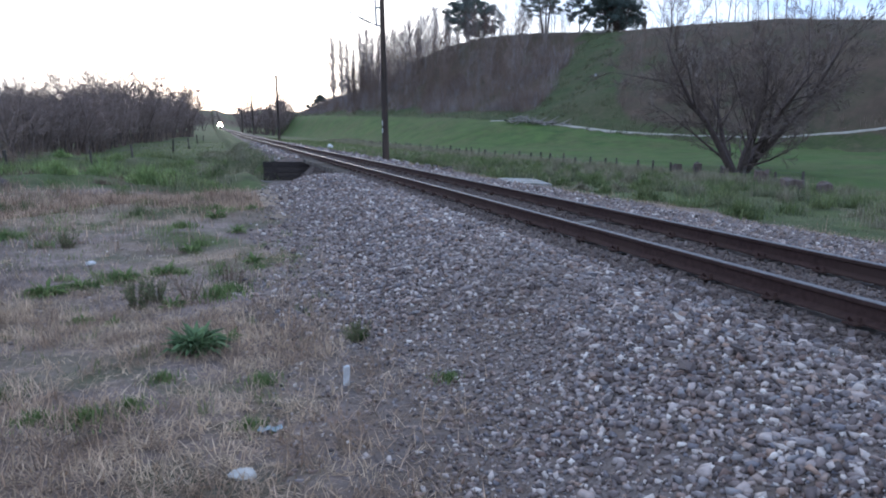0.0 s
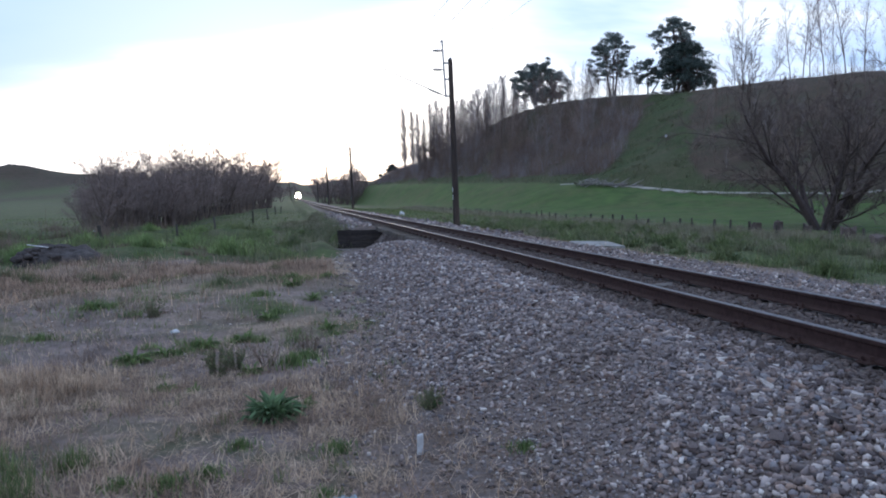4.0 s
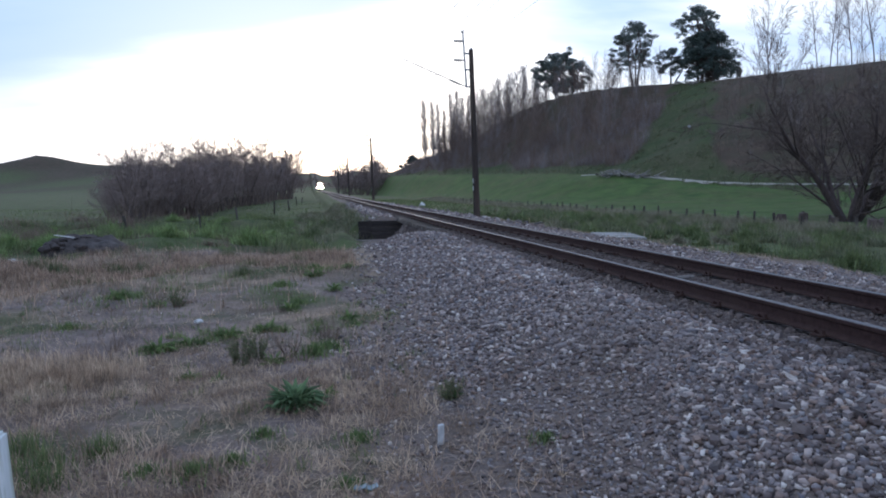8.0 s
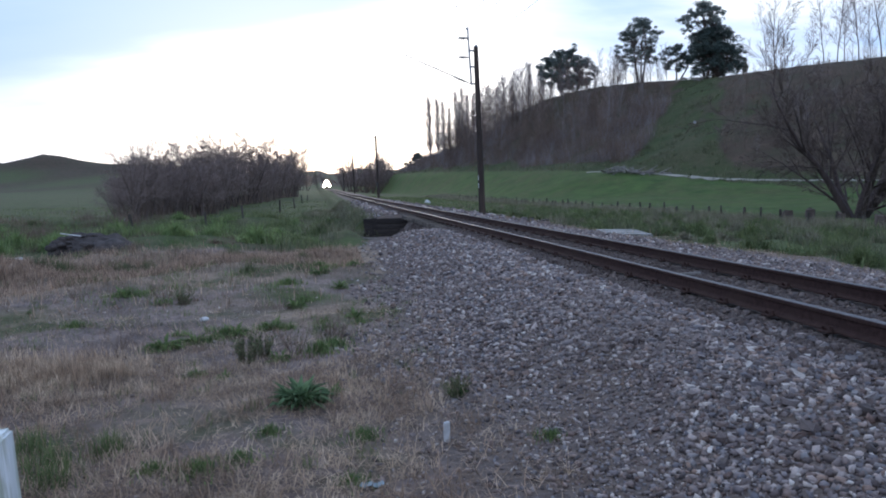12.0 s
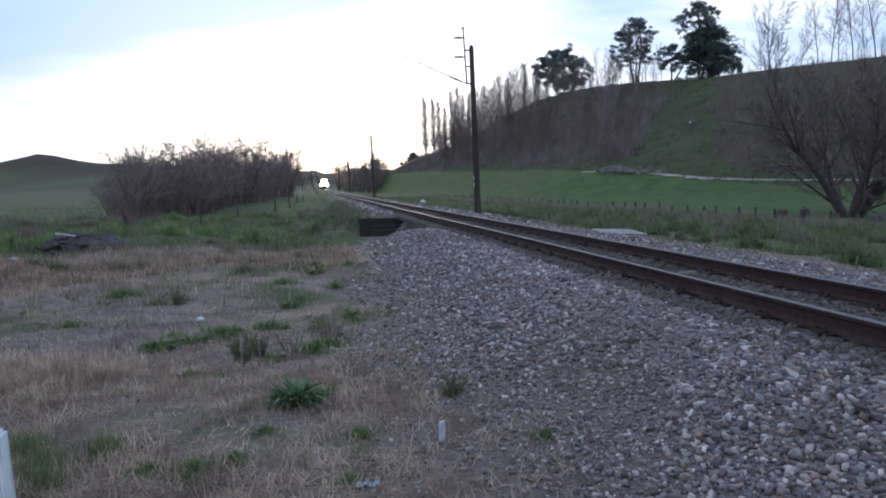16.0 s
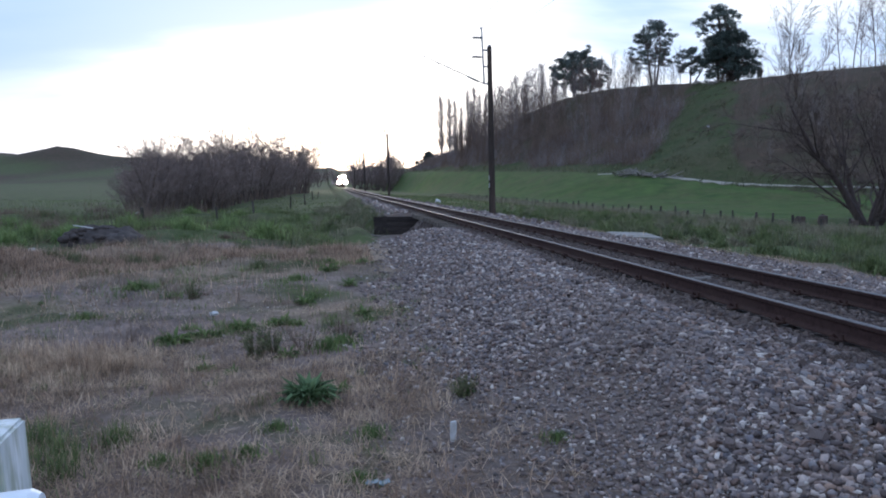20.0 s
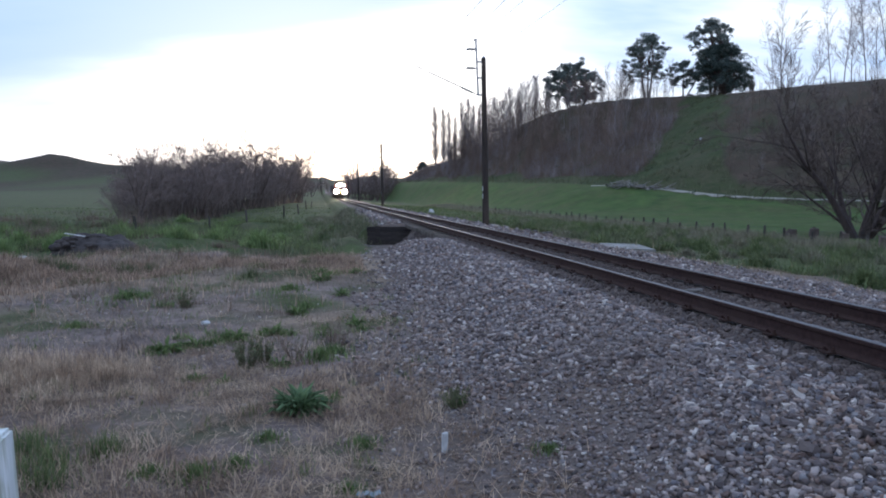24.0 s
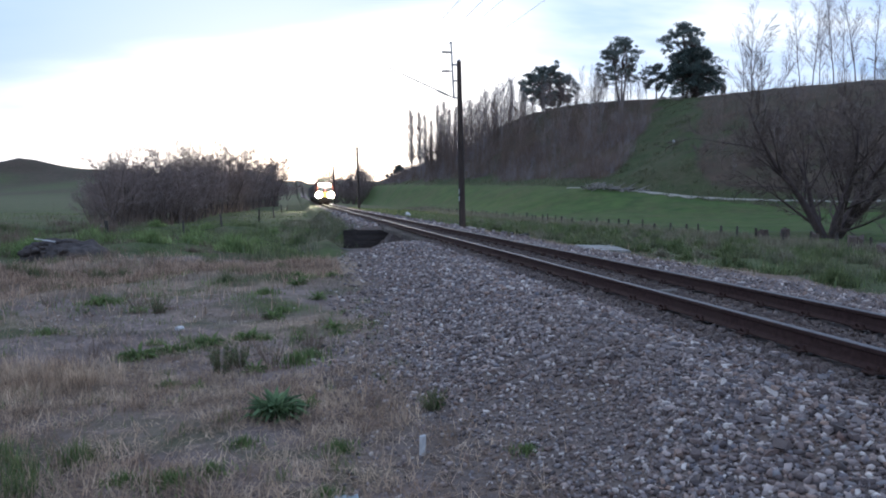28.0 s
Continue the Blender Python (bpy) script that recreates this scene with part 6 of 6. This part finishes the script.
def build_plants():
    rng = random.Random(5)
    w = weed(1, 0.28, 210, M_WEED, "dark green thistle rosette growing in dirt")
    plant(w, -0.21, 5.06, 0.86, 0, 0, first=True)
    w2 = weed(2, 0.16, 50, M_BRIGHTGREEN, "low green broad-leaved weed growing in dirt", "small weeds")
    for i, (x, y, s) in enumerate([(0.02, 5.22, 0.7), (0.93, 5.02, 0.7), (0.33, 8.5, 1.0), (-1.95, 10.2, 0.7), (-0.86, 6.05, 0.6), (-0.45, 6.55, 0.9), (-1.62, 7.4, 1.3), (-1.35, 7.6, 1.1), (-1.0, 7.9, 1.2), (-0.6, 8.15, 1.1), (-2.94, 11.0, 1.35), (-1.10, 6.2, 0.6), (-0.4, 9.4, 1.2), (0.2, 11.0, 1.2), (0.5, 14.0, 1.6), (-0.1, 12.4, 1.4)]):
        plant(w2, x, y, s, rng.uniform(0, 360), 0, first=i == 0)
    g = tuft(3, 0.20, 0.095, 230, M_BRIGHTGREEN, "bright green tuft of short grass", "green tufts")
    spots = [(-1.69, 7.4, 1.2), (-1.5, 7.6, 1.0), (-1.2, 7.7, 1.0), (-1.05, 7.95, 1.2), (-0.7, 8.2, 1.1), (-0.07, 6.75, 1.5), (0.05, 7.05, 1.2), (0.38, 8.16, 0.8), (0.20, 4.30, 0.95), (-0.38, 4.45, 0.8), (-0.70, 3.82, 1.0), (-0.95, 3.9, 0.8), (-0.5, 3.95, 0.8),
             (-1.14, 6.16, 0.8), (1.27, 3.9, 0.7), (-0.6, 11.3, 1.5), (-0.1, 13.4, 1.6), (-2.96, 8.95, 1.2), (-2.93, 11.2, 1.6), (0.5, 13.0, 1.2), (-0.3, 9.9, 1.1), (0.10, 3.55, 0.7)]
    for i, (x, y, s) in enumerate(spots):
        plant(g, x, y, s, rng.uniform(0, 360), 0, first=i == 0)
    g = tuft(4, 0.32, 0.24, 200, M_GREENGRASS, "tall dull green grass beside the white post", "tall green tufts", w=0.0035, lean=0.6)
    for i, (x, y, s) in enumerate([(-1.55, 4.15, 0.85), (-1.30, 4.3, 0.75), (-1.45, 3.85, 0.75), (-1.75, 4.45, 0.8)]):
        plant(g, x, y, s, rng.uniform(0, 360), 0, first=i == 0)
    g = tuft(9, 0.42, 0.30, 300, M_SHRUB, "dark olive clump of low scrub among dead grass", "scrub clumps", w=0.006, lean=0.9)
    for i, (x, y, s) in enumerate([(-5.0, 14.6, 1.2), (-5.5, 14.9, 1.0), (-4.5, 14.4, 0.8), (-4.0, 15.0, 1.1), (-3.6, 15.3, 0.9), (-1.4, 13.6, 0.7), (-2.2, 17.6, 1.0), (-0.5, 16.2, 0.8), (-6.6, 15.6, 1.2)]):
        plant(g, x, y, s, rng.uniform(0, 360), 0, first=i == 0)
    s = shrub(5, 0.42, M_SHRUB, "upright olive-green twiggy shrub in dirt", "small shrubs", stems=26, leafy=16, leaf=0.020, spread=0.40)
    for i, (x, y, k) in enumerate([(-0.73, 6.6, 0.78), (-0.60, 6.75, 0.6), (-1.93, 10.1, 0.7), (0.94, 5.02, 0.42), (0.88, 4.96, 0.35)]):
        plant(s, x, y, k, rng.uniform(0, 360), 0, first=i == 0)
    s = shrub(6, 0.42, M_TANGLE, "brown half-dead twiggy shrub in dirt", "brown shrubs", stems=17, leafy=9, leaf=0.014, spread=0.5)
    for i, (x, y, k) in enumerate([(-0.30, 6.75, 0.72), (0.10, 7.35, 0.65), (0.02, 7.6, 0.6), (-2.06, 7.5, 0.6), (-2.3, 10.6, 0.8), (-3.5, 10.8, 0.7)]):
        plant(s, x, y, k, rng.uniform(0, 360), 0, first=i == 0)


def build_hummocks():
    """rounded hummocks of long drooping grass in the field and along the rough strip"""
    rng = random.Random(77)
    # first and third kinds have top light put into their brighter green
    kinds = [tuft(50, 0.62, 0.62, 620, M_HUMMOCK, "rounded green hummock of long drooping grass", "grass hummocks", w=0.011, lean=1.15),
             tuft(51, 0.55, 0.55, 560, M_GREENGRASS, "rounded olive hummock of long drooping grass", "grass hummocks", w=0.011, lean=1.2),
             tuft(52, 0.50, 0.50, 520, M_HUMMOCK, "fresh, brightened green hummock of long drooping grass", "grass hummocks", w=0.010, lean=1.2),
             tuft(53, 0.50, 0.50, 480, M_PALEGRASS, "faded hummock of dead drooping grass", "grass hummocks", w=0.009, lean=1.1)]
    done = 0
    for k in range(600):
        if k % 2:
            y = 19.5 + 26 * rng.random() ** 1.3
            x = rng.uniform(-16, 0.4) * (0.5 + y / 60)
            if edge_of_grit(x, y) > -1.0 or abs(x + 5.7) < 1.6 and y < 20:
                continue
        else:
            y = rng.uniform(13, 46)
            x = rng.uniform(float(track_x(y)) + 6.0 + 0.9 * float(smooth01(26, 13, y)), 23.0)
        if wobble(x, y, 2.2, 3) < -0.15:
            continue
        pick = done if done < 4 else ((0, 2, 1)[done % 3] if k % 2 else (1, 1, 3)[done % 3])
        plant(kinds[pick], x, y, rng.uniform(0.6, 1.15), rng.uniform(0, 360), 0.03, first=done < 4)
        done += 1
        if done >= 250:
            break

    # tan hummocks on the dry mound
    kinds = [tuft(60 + i, 0.55, 0.30, 520, M_TANMAT, "rounded tan hummock of matted dead grass", "dead grass hummocks", w=0.006, lean=1.3) for i in range(2)]
    done = 0
    for k in range(400):
        x, y = rng.uniform(-9.0, -0.4), rng.uniform(11.5, 18.5)
        dry = y + 3.2 * float(wobble(x, y, 4.5, 2)) + 1.3 * float(wobble(x, y, 1.6, 5))
        if abs(dry - 14.4) > 2.2 or edge_of_grit(x, y) > -1.0:
            continue
        plant(kinds[done % 2], x, y, rng.uniform(0.6, 1.25), rng.uniform(0, 360), 0.02, first=done < 2)
        done += 1
        if done >= 85:
            break


build_plants()
build_hummocks()


# ---------------- fences ----------------
def build_fence(name, path, label, post_h, seed, wires=3):
    """posts of split timber along a path, with wires"""
    rng = random.Random(seed)
    f = thing(name, pose(0, 0, 0), label, "fence")
    tops = []
    bm = bmesh.new()
    rod(bm, (0, 0, -0.4), (0, 0, post_h), 0.062, 0.052, 7)
    first = part("post", bm, M_POST, f)
    for i, (x, y) in enumerate(path):
        ob = first if i == 0 else new("post", first.data)
        if i:
            ob.parent = f
        x += rng.uniform(-0.2, 0.2)
        ob.matrix_local = pose(x, y, gz(x, y), rng.uniform(-5, 5), rng.uniform(-6, 6), rng.uniform(0, 360)) @ Matrix.Diagonal((rng.uniform(0.8, 1.5), rng.uniform(0.8, 1.3), rng.uniform(0.8, 1.12), 1))
        tops.append(Vector((x, y, gz(x, y))))
    for k in range(wires):
        tb = Tubes()
        h = post_h * (0.35 + 0.27 * k)
        tb.add([p + Vector((0.07, 0, h)) for p in tops], [0.004] * len(tops), 4)
        mesh("wire", tb.v, tb.f, M_WIRE, f)
    return f


build_fence("paddock_fence", [(23.3 - 0.028 * (y - 24) + 0.012 * max(0, y - 60), y) for y in np.arange(24, 112, 1.75)], "old post-and-wire fence along the green paddock", 0.76, 1)
build_fence("field_fence", [(-8.6, 33.5), (-5.65, 36.5), (-4.5, 41), (-3.4, 60.7), (-2.95, 78), (-2.6, 95), (-2.4, 112)], "old post-and-wire fence in the field beside the line", 1.12, 2, 2)


# ---------------- structures by the line ----------------
def build_culvert():
    t = thing("culvert_wall", pose(0, 29.6, 0), "dark timber culvert headwall holding back the ballast", "retaining wall")
    bm = bmesh.new()
    box(bm, (0.24, 0.24, 1.3), (0, 0, 0), 0.02)
    post = part("post", bm, M_DARKTIMBER, t)
    post.matrix_local = pose(2.06, 0.05, -0.38)
    for i, x in enumerate((2.75, 3.5)):
        p = new("post", post.data); p.parent = t; p.matrix_local = pose(x, 0.16, -0.42)
    bm = bmesh.new()
    box(bm, (2.35, 0.14, 0.215), (0, 0, 0), 0.015)
    plank = part("plank", bm, M_DARKTIMBER, t)
    for i in range(5):
        p = plank if i == 0 else new("plank", plank.data)
        if i:
            p.parent = t
        p.matrix_local = pose(2.78 + 0.02 * (i % 2), 0.0, -0.75 + 0.222 * i, 0, 0, 0)
    bm = bmesh.new()
    box(bm, (0.16, 1.7, 0.6), (2.0, 1.0, -0.15), 0.02)
    part("wing", bm, M_DARKTIMBER, t)
    b = bmesh.new()
    box(b, (0.9, 0.08, 0.07), (0, 0, 0), 0.01)
    s = part("plank", b, M_PALEWOOD, None)
    s.name = "fallen_plank"
    tagged(s, "short pale plank lying in front of the culvert", "plank")
    s.matrix_world = pose(1.7, 28.2, gz(1.7, 28.2) + 0.04, 0, 8, 40)


def build_slab():
    bm = bmesh.new()
    box(bm, (1.4, 2.6, 0.22), (0, 0, 0), 0.03)
    bmesh.ops.subdivide_edges(bm, edges=bm.edges[:], cuts=1)
    s = part("concrete_slab", bm, M_CONC, None)
    tagged(s, "flat weathered concrete slab sunk beside the track", "slab")
    s.matrix_world = pose(9.9, 22.6, gz(9.9, 22.6) - 0.05, 0, 1, -12)


def lump(bm, r, seed, squash=(1, 1, 1), sub=2):
    rr = random.Random(seed)
    r_ = bmesh.ops.create_icosphere(bm, subdivisions=sub, radius=r)
    for v in r_["verts"]:
        k = 1 + 0.28 * noise.noise(v.co / r * 1.3 + Vector((seed, 0, 0))) + rr.uniform(-0.04, 0.04)
        v.co = Vector((v.co.x * squash[0] * k, v.co.y * squash[1] * k, v.co.z * squash[2] * k))


def build_heap():
    t = thing("soil_heap", pose(-5.42, 18.7, gz(-5.42, 18.7) - 0.22), "dark heap of spoil and rubble dumped in the grass", "soil heap")
    bm = bmesh.new()
    lump(bm, 1.0, 4, (1.25, 0.9, 0.58), 4)
    for v in bm.verts:
        v.co.z += 0.10 * noise.noise(v.co * 3.0) + 0.05 * noise.noise(v.co * 8.0)
        v.co.z *= 1.0 - 0.25 * max(-1.0, min(1.8, v.co.x))
    part("soil", bm, M_SOIL, t)
    rng = random.Random(9)
    for i in range(26):
        bm = bmesh.new()
        lump(bm, rng.uniform(0.04, 0.14), 20 + i, (1.2, 1, 0.7), 2)
        c = part("clod", bm, M_SOIL, t)
        c.location = (rng.uniform(-1.1, 1.25), rng.uniform(-0.8, 0.2), 0)
        x = c.location.x
        c.location.z = 0.56 * math.sqrt(max(0.02, 1 - (x / 1.3) ** 2 - c.location.y ** 2)) * (1 - 0.25 * max(-1.0, x))
    bm = bmesh.new()
    box(bm, (0.48, 0.06, 0.022), (0, 0, 0), 0.006)
    p = part("white_plank", bm, M_LITTER, None)
    tagged(p, "white painted plank lying on the spoil heap", "plank")
    p.matrix_world = pose(-6.02, 18.35, gz(-5.42, 18.7) + 0.42, 0, 9, -6)


def build_small():
    # white post with a pipe rail, beside the standing place
    t = thing("white_post", pose(-0.850, 1.85, 0, 0, -2.5, 5), "white-painted timber post with flaking paint and a pipe rail", "post")
    bm = bmesh.new()
    box(bm, (0.19, 0.20, 1.35), (0, 0, 0.275), 0.008)
    bmesh.ops.subdivide_edges(bm, edges=bm.edges[:], cuts=2)
    for v in bm.verts:
        v.co += Vector((noise.noise(v.co * 9), noise.noise(v.co * 9 + Vector((5, 0, 0))), 0)) * 0.004
    part("timber", bm, M_WHITE, t, "weathered white timber")
    bm = bmesh.new()
    rod(bm, (-1.6, -0.16, 0.802), (0.172, -0.16, 0.802), 0.048, 0.048, 28)
    rod(bm, (0.172, -0.16, 0.802), (0.192, -0.16, 0.802), 0.048, 0.036, 28)
    r = part("rail", bm, M_PLASTIC, t, "smooth white pipe rail", smooth=False)
    bm = bmesh.new()
    rod(bm, (0.193, -0.16, 0.802), (0.1945, -0.16, 0.802), 0.014, 0.014, 14)
    part("end_hole", bm, M_BLACK, r)
    # peg, scraps, rocks
    bm = bmesh.new()
    box(bm, (0.038, 0.022, 0.15), (0, 0, 0), 0.004)
    p = part("white_peg", bm, M_LITTER, None)
    tagged(p, "short splintered white peg stuck in the gravel", "peg")
    p.matrix_world = pose(0.69, 4.14, gz(0.69, 4.14) + 0.055, 6, -4, 25)
    bm = bmesh.new()
    for k in range(4):
        box(bm, (0.045, 0.05, 0.006), (0.036 * k - 0.05, 0.004 * k, 0.012 + 0.008 * (k % 2)), 0.001, Euler((0.1, 0.35 * (-1) ** k, 0.1 * k)).to_matrix().to_4x4())
    p = part("plastic_scrap", bm, M_BLUEGREY, None)
    tagged(p, "crumpled faded blue plastic scrap on the dirt", "litter")
    p.matrix_world = pose(0.19, 3.49, gz(0.19, 3.49) + 0.008, 0, 0, -15) @ Matrix.Scale(0.8, 4)
    bm = bmesh.new()
    lump(bm, 0.034, 3, (1.6, 0.9, 0.8), 3)
    p = part("white_rag", bm, M_LITTER, None)
    tagged(p, "crumpled white rag lying among weeds", "litter")
    p.matrix_world = pose(-1.44, 8.72, gz(-1.44, 8.72) + 0.05, 0, 0, 20)
    bm = bmesh.new()
    box(bm, (0.34, 0.05, 0.035), (0, 0, 0), 0.008)
    p = part("pale_stick", bm, M_PALEWOOD, None)
    tagged(p, "short pale broken stick lying between the rails", "stick")
    p.matrix_world = pose(4.42, 8.06, 0.41, 0, 2, 25)
    for x, y, r, s in [(-6.9, 17.6, 0.08, (1.5, 1, 0.75)), (10.1, 69.5, 0.30, (1, 1, 1.1)), (0.05, 3.05, 0.042, (1.5, 1, 0.6)), (-13.5, 43.0, 0.13, (1, 1, 0.9)), (-10.9, 42.0, 0.22, (0.7, 0.7, 1.6)), (57.6, 104.2, 0.20, (1, 1, 1.4))]:
        bm = bmesh.new()
        lump(bm, r, int(10 * abs(x)), s, 3)
        p = part("pale_rock", bm, M_LITTER if r > 0.09 else M_ROCK, None)
        tagged(p, "pale rounded rock lying on the ground", "rock", "pale rocks")
        p.matrix_world = pose(x, y, gz(x, y) + r * s[2] * 0.45, 0, 0, 30 * x)
    # dark stubs of old sleepers stacked beyond the track
    bm = bmesh.new()
    box(bm, (2.1, 0.22, 0.15), (0, 0, 0), 0.015)
    first = None
    for i, (x, y, z, a) in enumerate([(9.9, 31.5, 0.02, 60), (10.3, 34.6, 0.02, 75)]):
        if first is None:
            first = part("old_sleeper", bm, M_DARKTIMBER, None)
            tagged(first, "dark discarded sleeper lying in the grass", "sleeper", "discarded sleepers")
            ob = first
        else:
            ob = copy_thing(first, pose(0, 0, 0))
        ob.matrix_world = pose(x, y, gz(x, y) + z, 0, 0, a)


def build_stumps():
    """old cut stumps in the rough grass under the spreading willow"""
    for i, (x, y, r, h) in enumerate([(25.35, 35.7, 0.28, 0.46), (26.1, 34.9, 0.22, 0.55), (22.8, 26.0, 0.29, 0.62), (21.1, 22.4, 0.40, 0.52), (21.3, 21.0, 0.25, 0.46), (25.3, 31.6, 0.2, 0.45)]):
        t = thing("tree_stump", pose(x, y, gz(x, y)), "old brown cut stump in rough grass by the willow", "stump", "old stumps")
        bm = bmesh.new()
        bmesh.ops.create_cone(bm, cap_ends=True, segments=22, radius1=r * 1.2, radius2=r, depth=h + 0.3)
        bmesh.ops.subdivide_edges(bm, edges=[e for e in bm.edges if abs(e.verts[0].co.z - e.verts[1].co.z) > 0.1], cuts=4)
        for v in bm.verts:
            k = 1 + 0.34 * noise.noise(Vector((v.co.x * 4, v.co.y * 4, v.co.z * 1.6 + 7 * i)))
            v.co = Vector((v.co.x * k, v.co.y * k, v.co.z + h / 2 - 0.12 + (0.22 * noise.noise(v.co * 3 + Vector((0, 0, 3.0 * i))) if v.co.z > 0 else 0)))
        part("bole", bm, M_STUMP, t)


def build_fallen_tree():
    """bleached fallen trunk with its root plate at the foot of the slope"""
    t = thing("fallen_tree", pose(0, 0, 0), "bleached fallen tree with its root plate at the slope's foot", "fallen tree")
    rng = random.Random(21)
    a, b = Vector((37.6, 93.0, 0)), Vector((44.5, 86.4, 0))
    a.z, b.z = gz(a.x, a.y) + 0.35, gz(b.x, b.y) + 0.15
    tb = Tubes()
    pts = [a.lerp(b, k / 8) + Vector((rng.gauss(0, 0.1), 0, rng.gauss(0, 0.05))) for k in range(9)]
    tb.add(pts, [0.16 - 0.012 * k for k in range(9)], 10)
    mesh("trunk", tb.v, tb.f, M_PALEWOOD, t, smooth=True)
    # the torn-up root plate, a low tangle of sticks
    for k in range(64):
        c = a.lerp(b, 0.12 + 0.55 * rng.random() ** 1.5) + Vector((rng.gauss(0, 0.5), rng.gauss(0, 0.5), 0))
        top = 1.0 * math.exp(-((c - a.lerp(b, 0.28)).length / 2.2) ** 2)
        w = rng.uniform(0, 2 * math.pi)
        L = rng.uniform(0.6, 1.9)
        d = Vector((math.cos(w), math.sin(w), rng.gauss(0, 0.25))) * L / 2
        c.z = gz(c.x, c.y) + 0.08 + rng.random() * top
        p1, p2 = c - d, c + d
        for p in (p1, p2):
            p.z = max(p.z, gz(p.x, p.y) + 0.04)
        tb = Tubes()
        tb.add([p1, c + Vector((0, 0, rng.uniform(0, 0.15))), p2], [0.035, 0.07, 0.02], 5)
        mesh("root", tb.v, tb.f, M_PALEWOOD, t)
    tb = Tubes()
    for k in range(14):
        f = rng.uniform(0.3, 1.0)
        p = a.lerp(b, f)
        d = Vector((rng.gauss(0.3, 0.5), rng.gauss(-0.4, 0.4), rng.uniform(0.0, 0.5))).normalized()
        q = p + d * rng.uniform(0.6, 2.0)
        q.z = max(q.z, gz(q.x, q.y) + 0.05)
        tb = Tubes()
        tb.add([p, q], [0.08, 0.02], 5)
        mesh("branch_stub", tb.v, tb.f, M_PALEWOOD, t)
    # broken boughs under the cypress
    rng = random.Random(8)
    t = thing("broken_boughs", pose(0, 0, 0), "bleached broken boughs under the big cypress", "fallen branches")
    for k in range(7):
        x, y = 75.5 + rng.uniform(-3, 5), 136 + rng.uniform(-3, 2)
        p = Vector((x, y, gz(x, y) + 0.3))
        q = p + Vector((rng.uniform(-3, 3), rng.uniform(-1, 1), 0))
        q.z = gz(q.x, q.y) + rng.uniform(0.2, 1.0)
        tb = Tubes()
        tb.add([p, p.lerp(q, 0.5) + Vector((0, 0, 0.3)), q], [0.16, 0.13, 0.05], 6)
        mesh("bough", tb.v, tb.f, M_PALEWOOD, t)


def build_farm_track():
    """pale worn strip along the foot of the slope"""
    ctrl = [(37.5, 98.0), (40.0, 94.0), (46.5, 82.0), (49.7, 78.0), (54.0, 72.0), (58.9, 66.0), (66.4, 58.0), (72, 50.0), (80, 40)]
    V, F = [], []
    pts = []
    for (xa, ya), (xb, yb) in zip(ctrl[:-1], ctrl[1:]):
        pts += [(xa + (xb - xa) * k / 10, ya + (yb - ya) * k / 10) for k in range(10)]
    for i, (x, y) in enumerate(pts):
        w = (0.10 + 0.02 * float(wobble(x, y, 3.0))) * (1.0 + 1.3 * math.exp(-((x - 46) / 3.0) ** 2)) * (1.0 if x < 52 else 0.75)
        for k in (-1, -0.33, 0.33, 1):
            xx, yy = x + 0.75 * k * w * 2, y + 0.65 * k * w * 2
            V.append((xx, yy, gz(xx, yy) + (0.09 if abs(k) < 1 else 0.0)))
        if i:
            q = 4 * i
            F += [(q - 4 + j, q - 3 + j, q + 1 + j, q + j) for j in range(3)]
    o = mesh("farm_track", V, F, M_TRACKDIRT, None, smooth=True)
    tagged(o, "pale worn farm track along the foot of the hill", "track", kind="structure")


build_culvert()
build_slab()
build_heap()
build_small()
build_stumps()
build_fallen_tree()
build_farm_track()

motions()
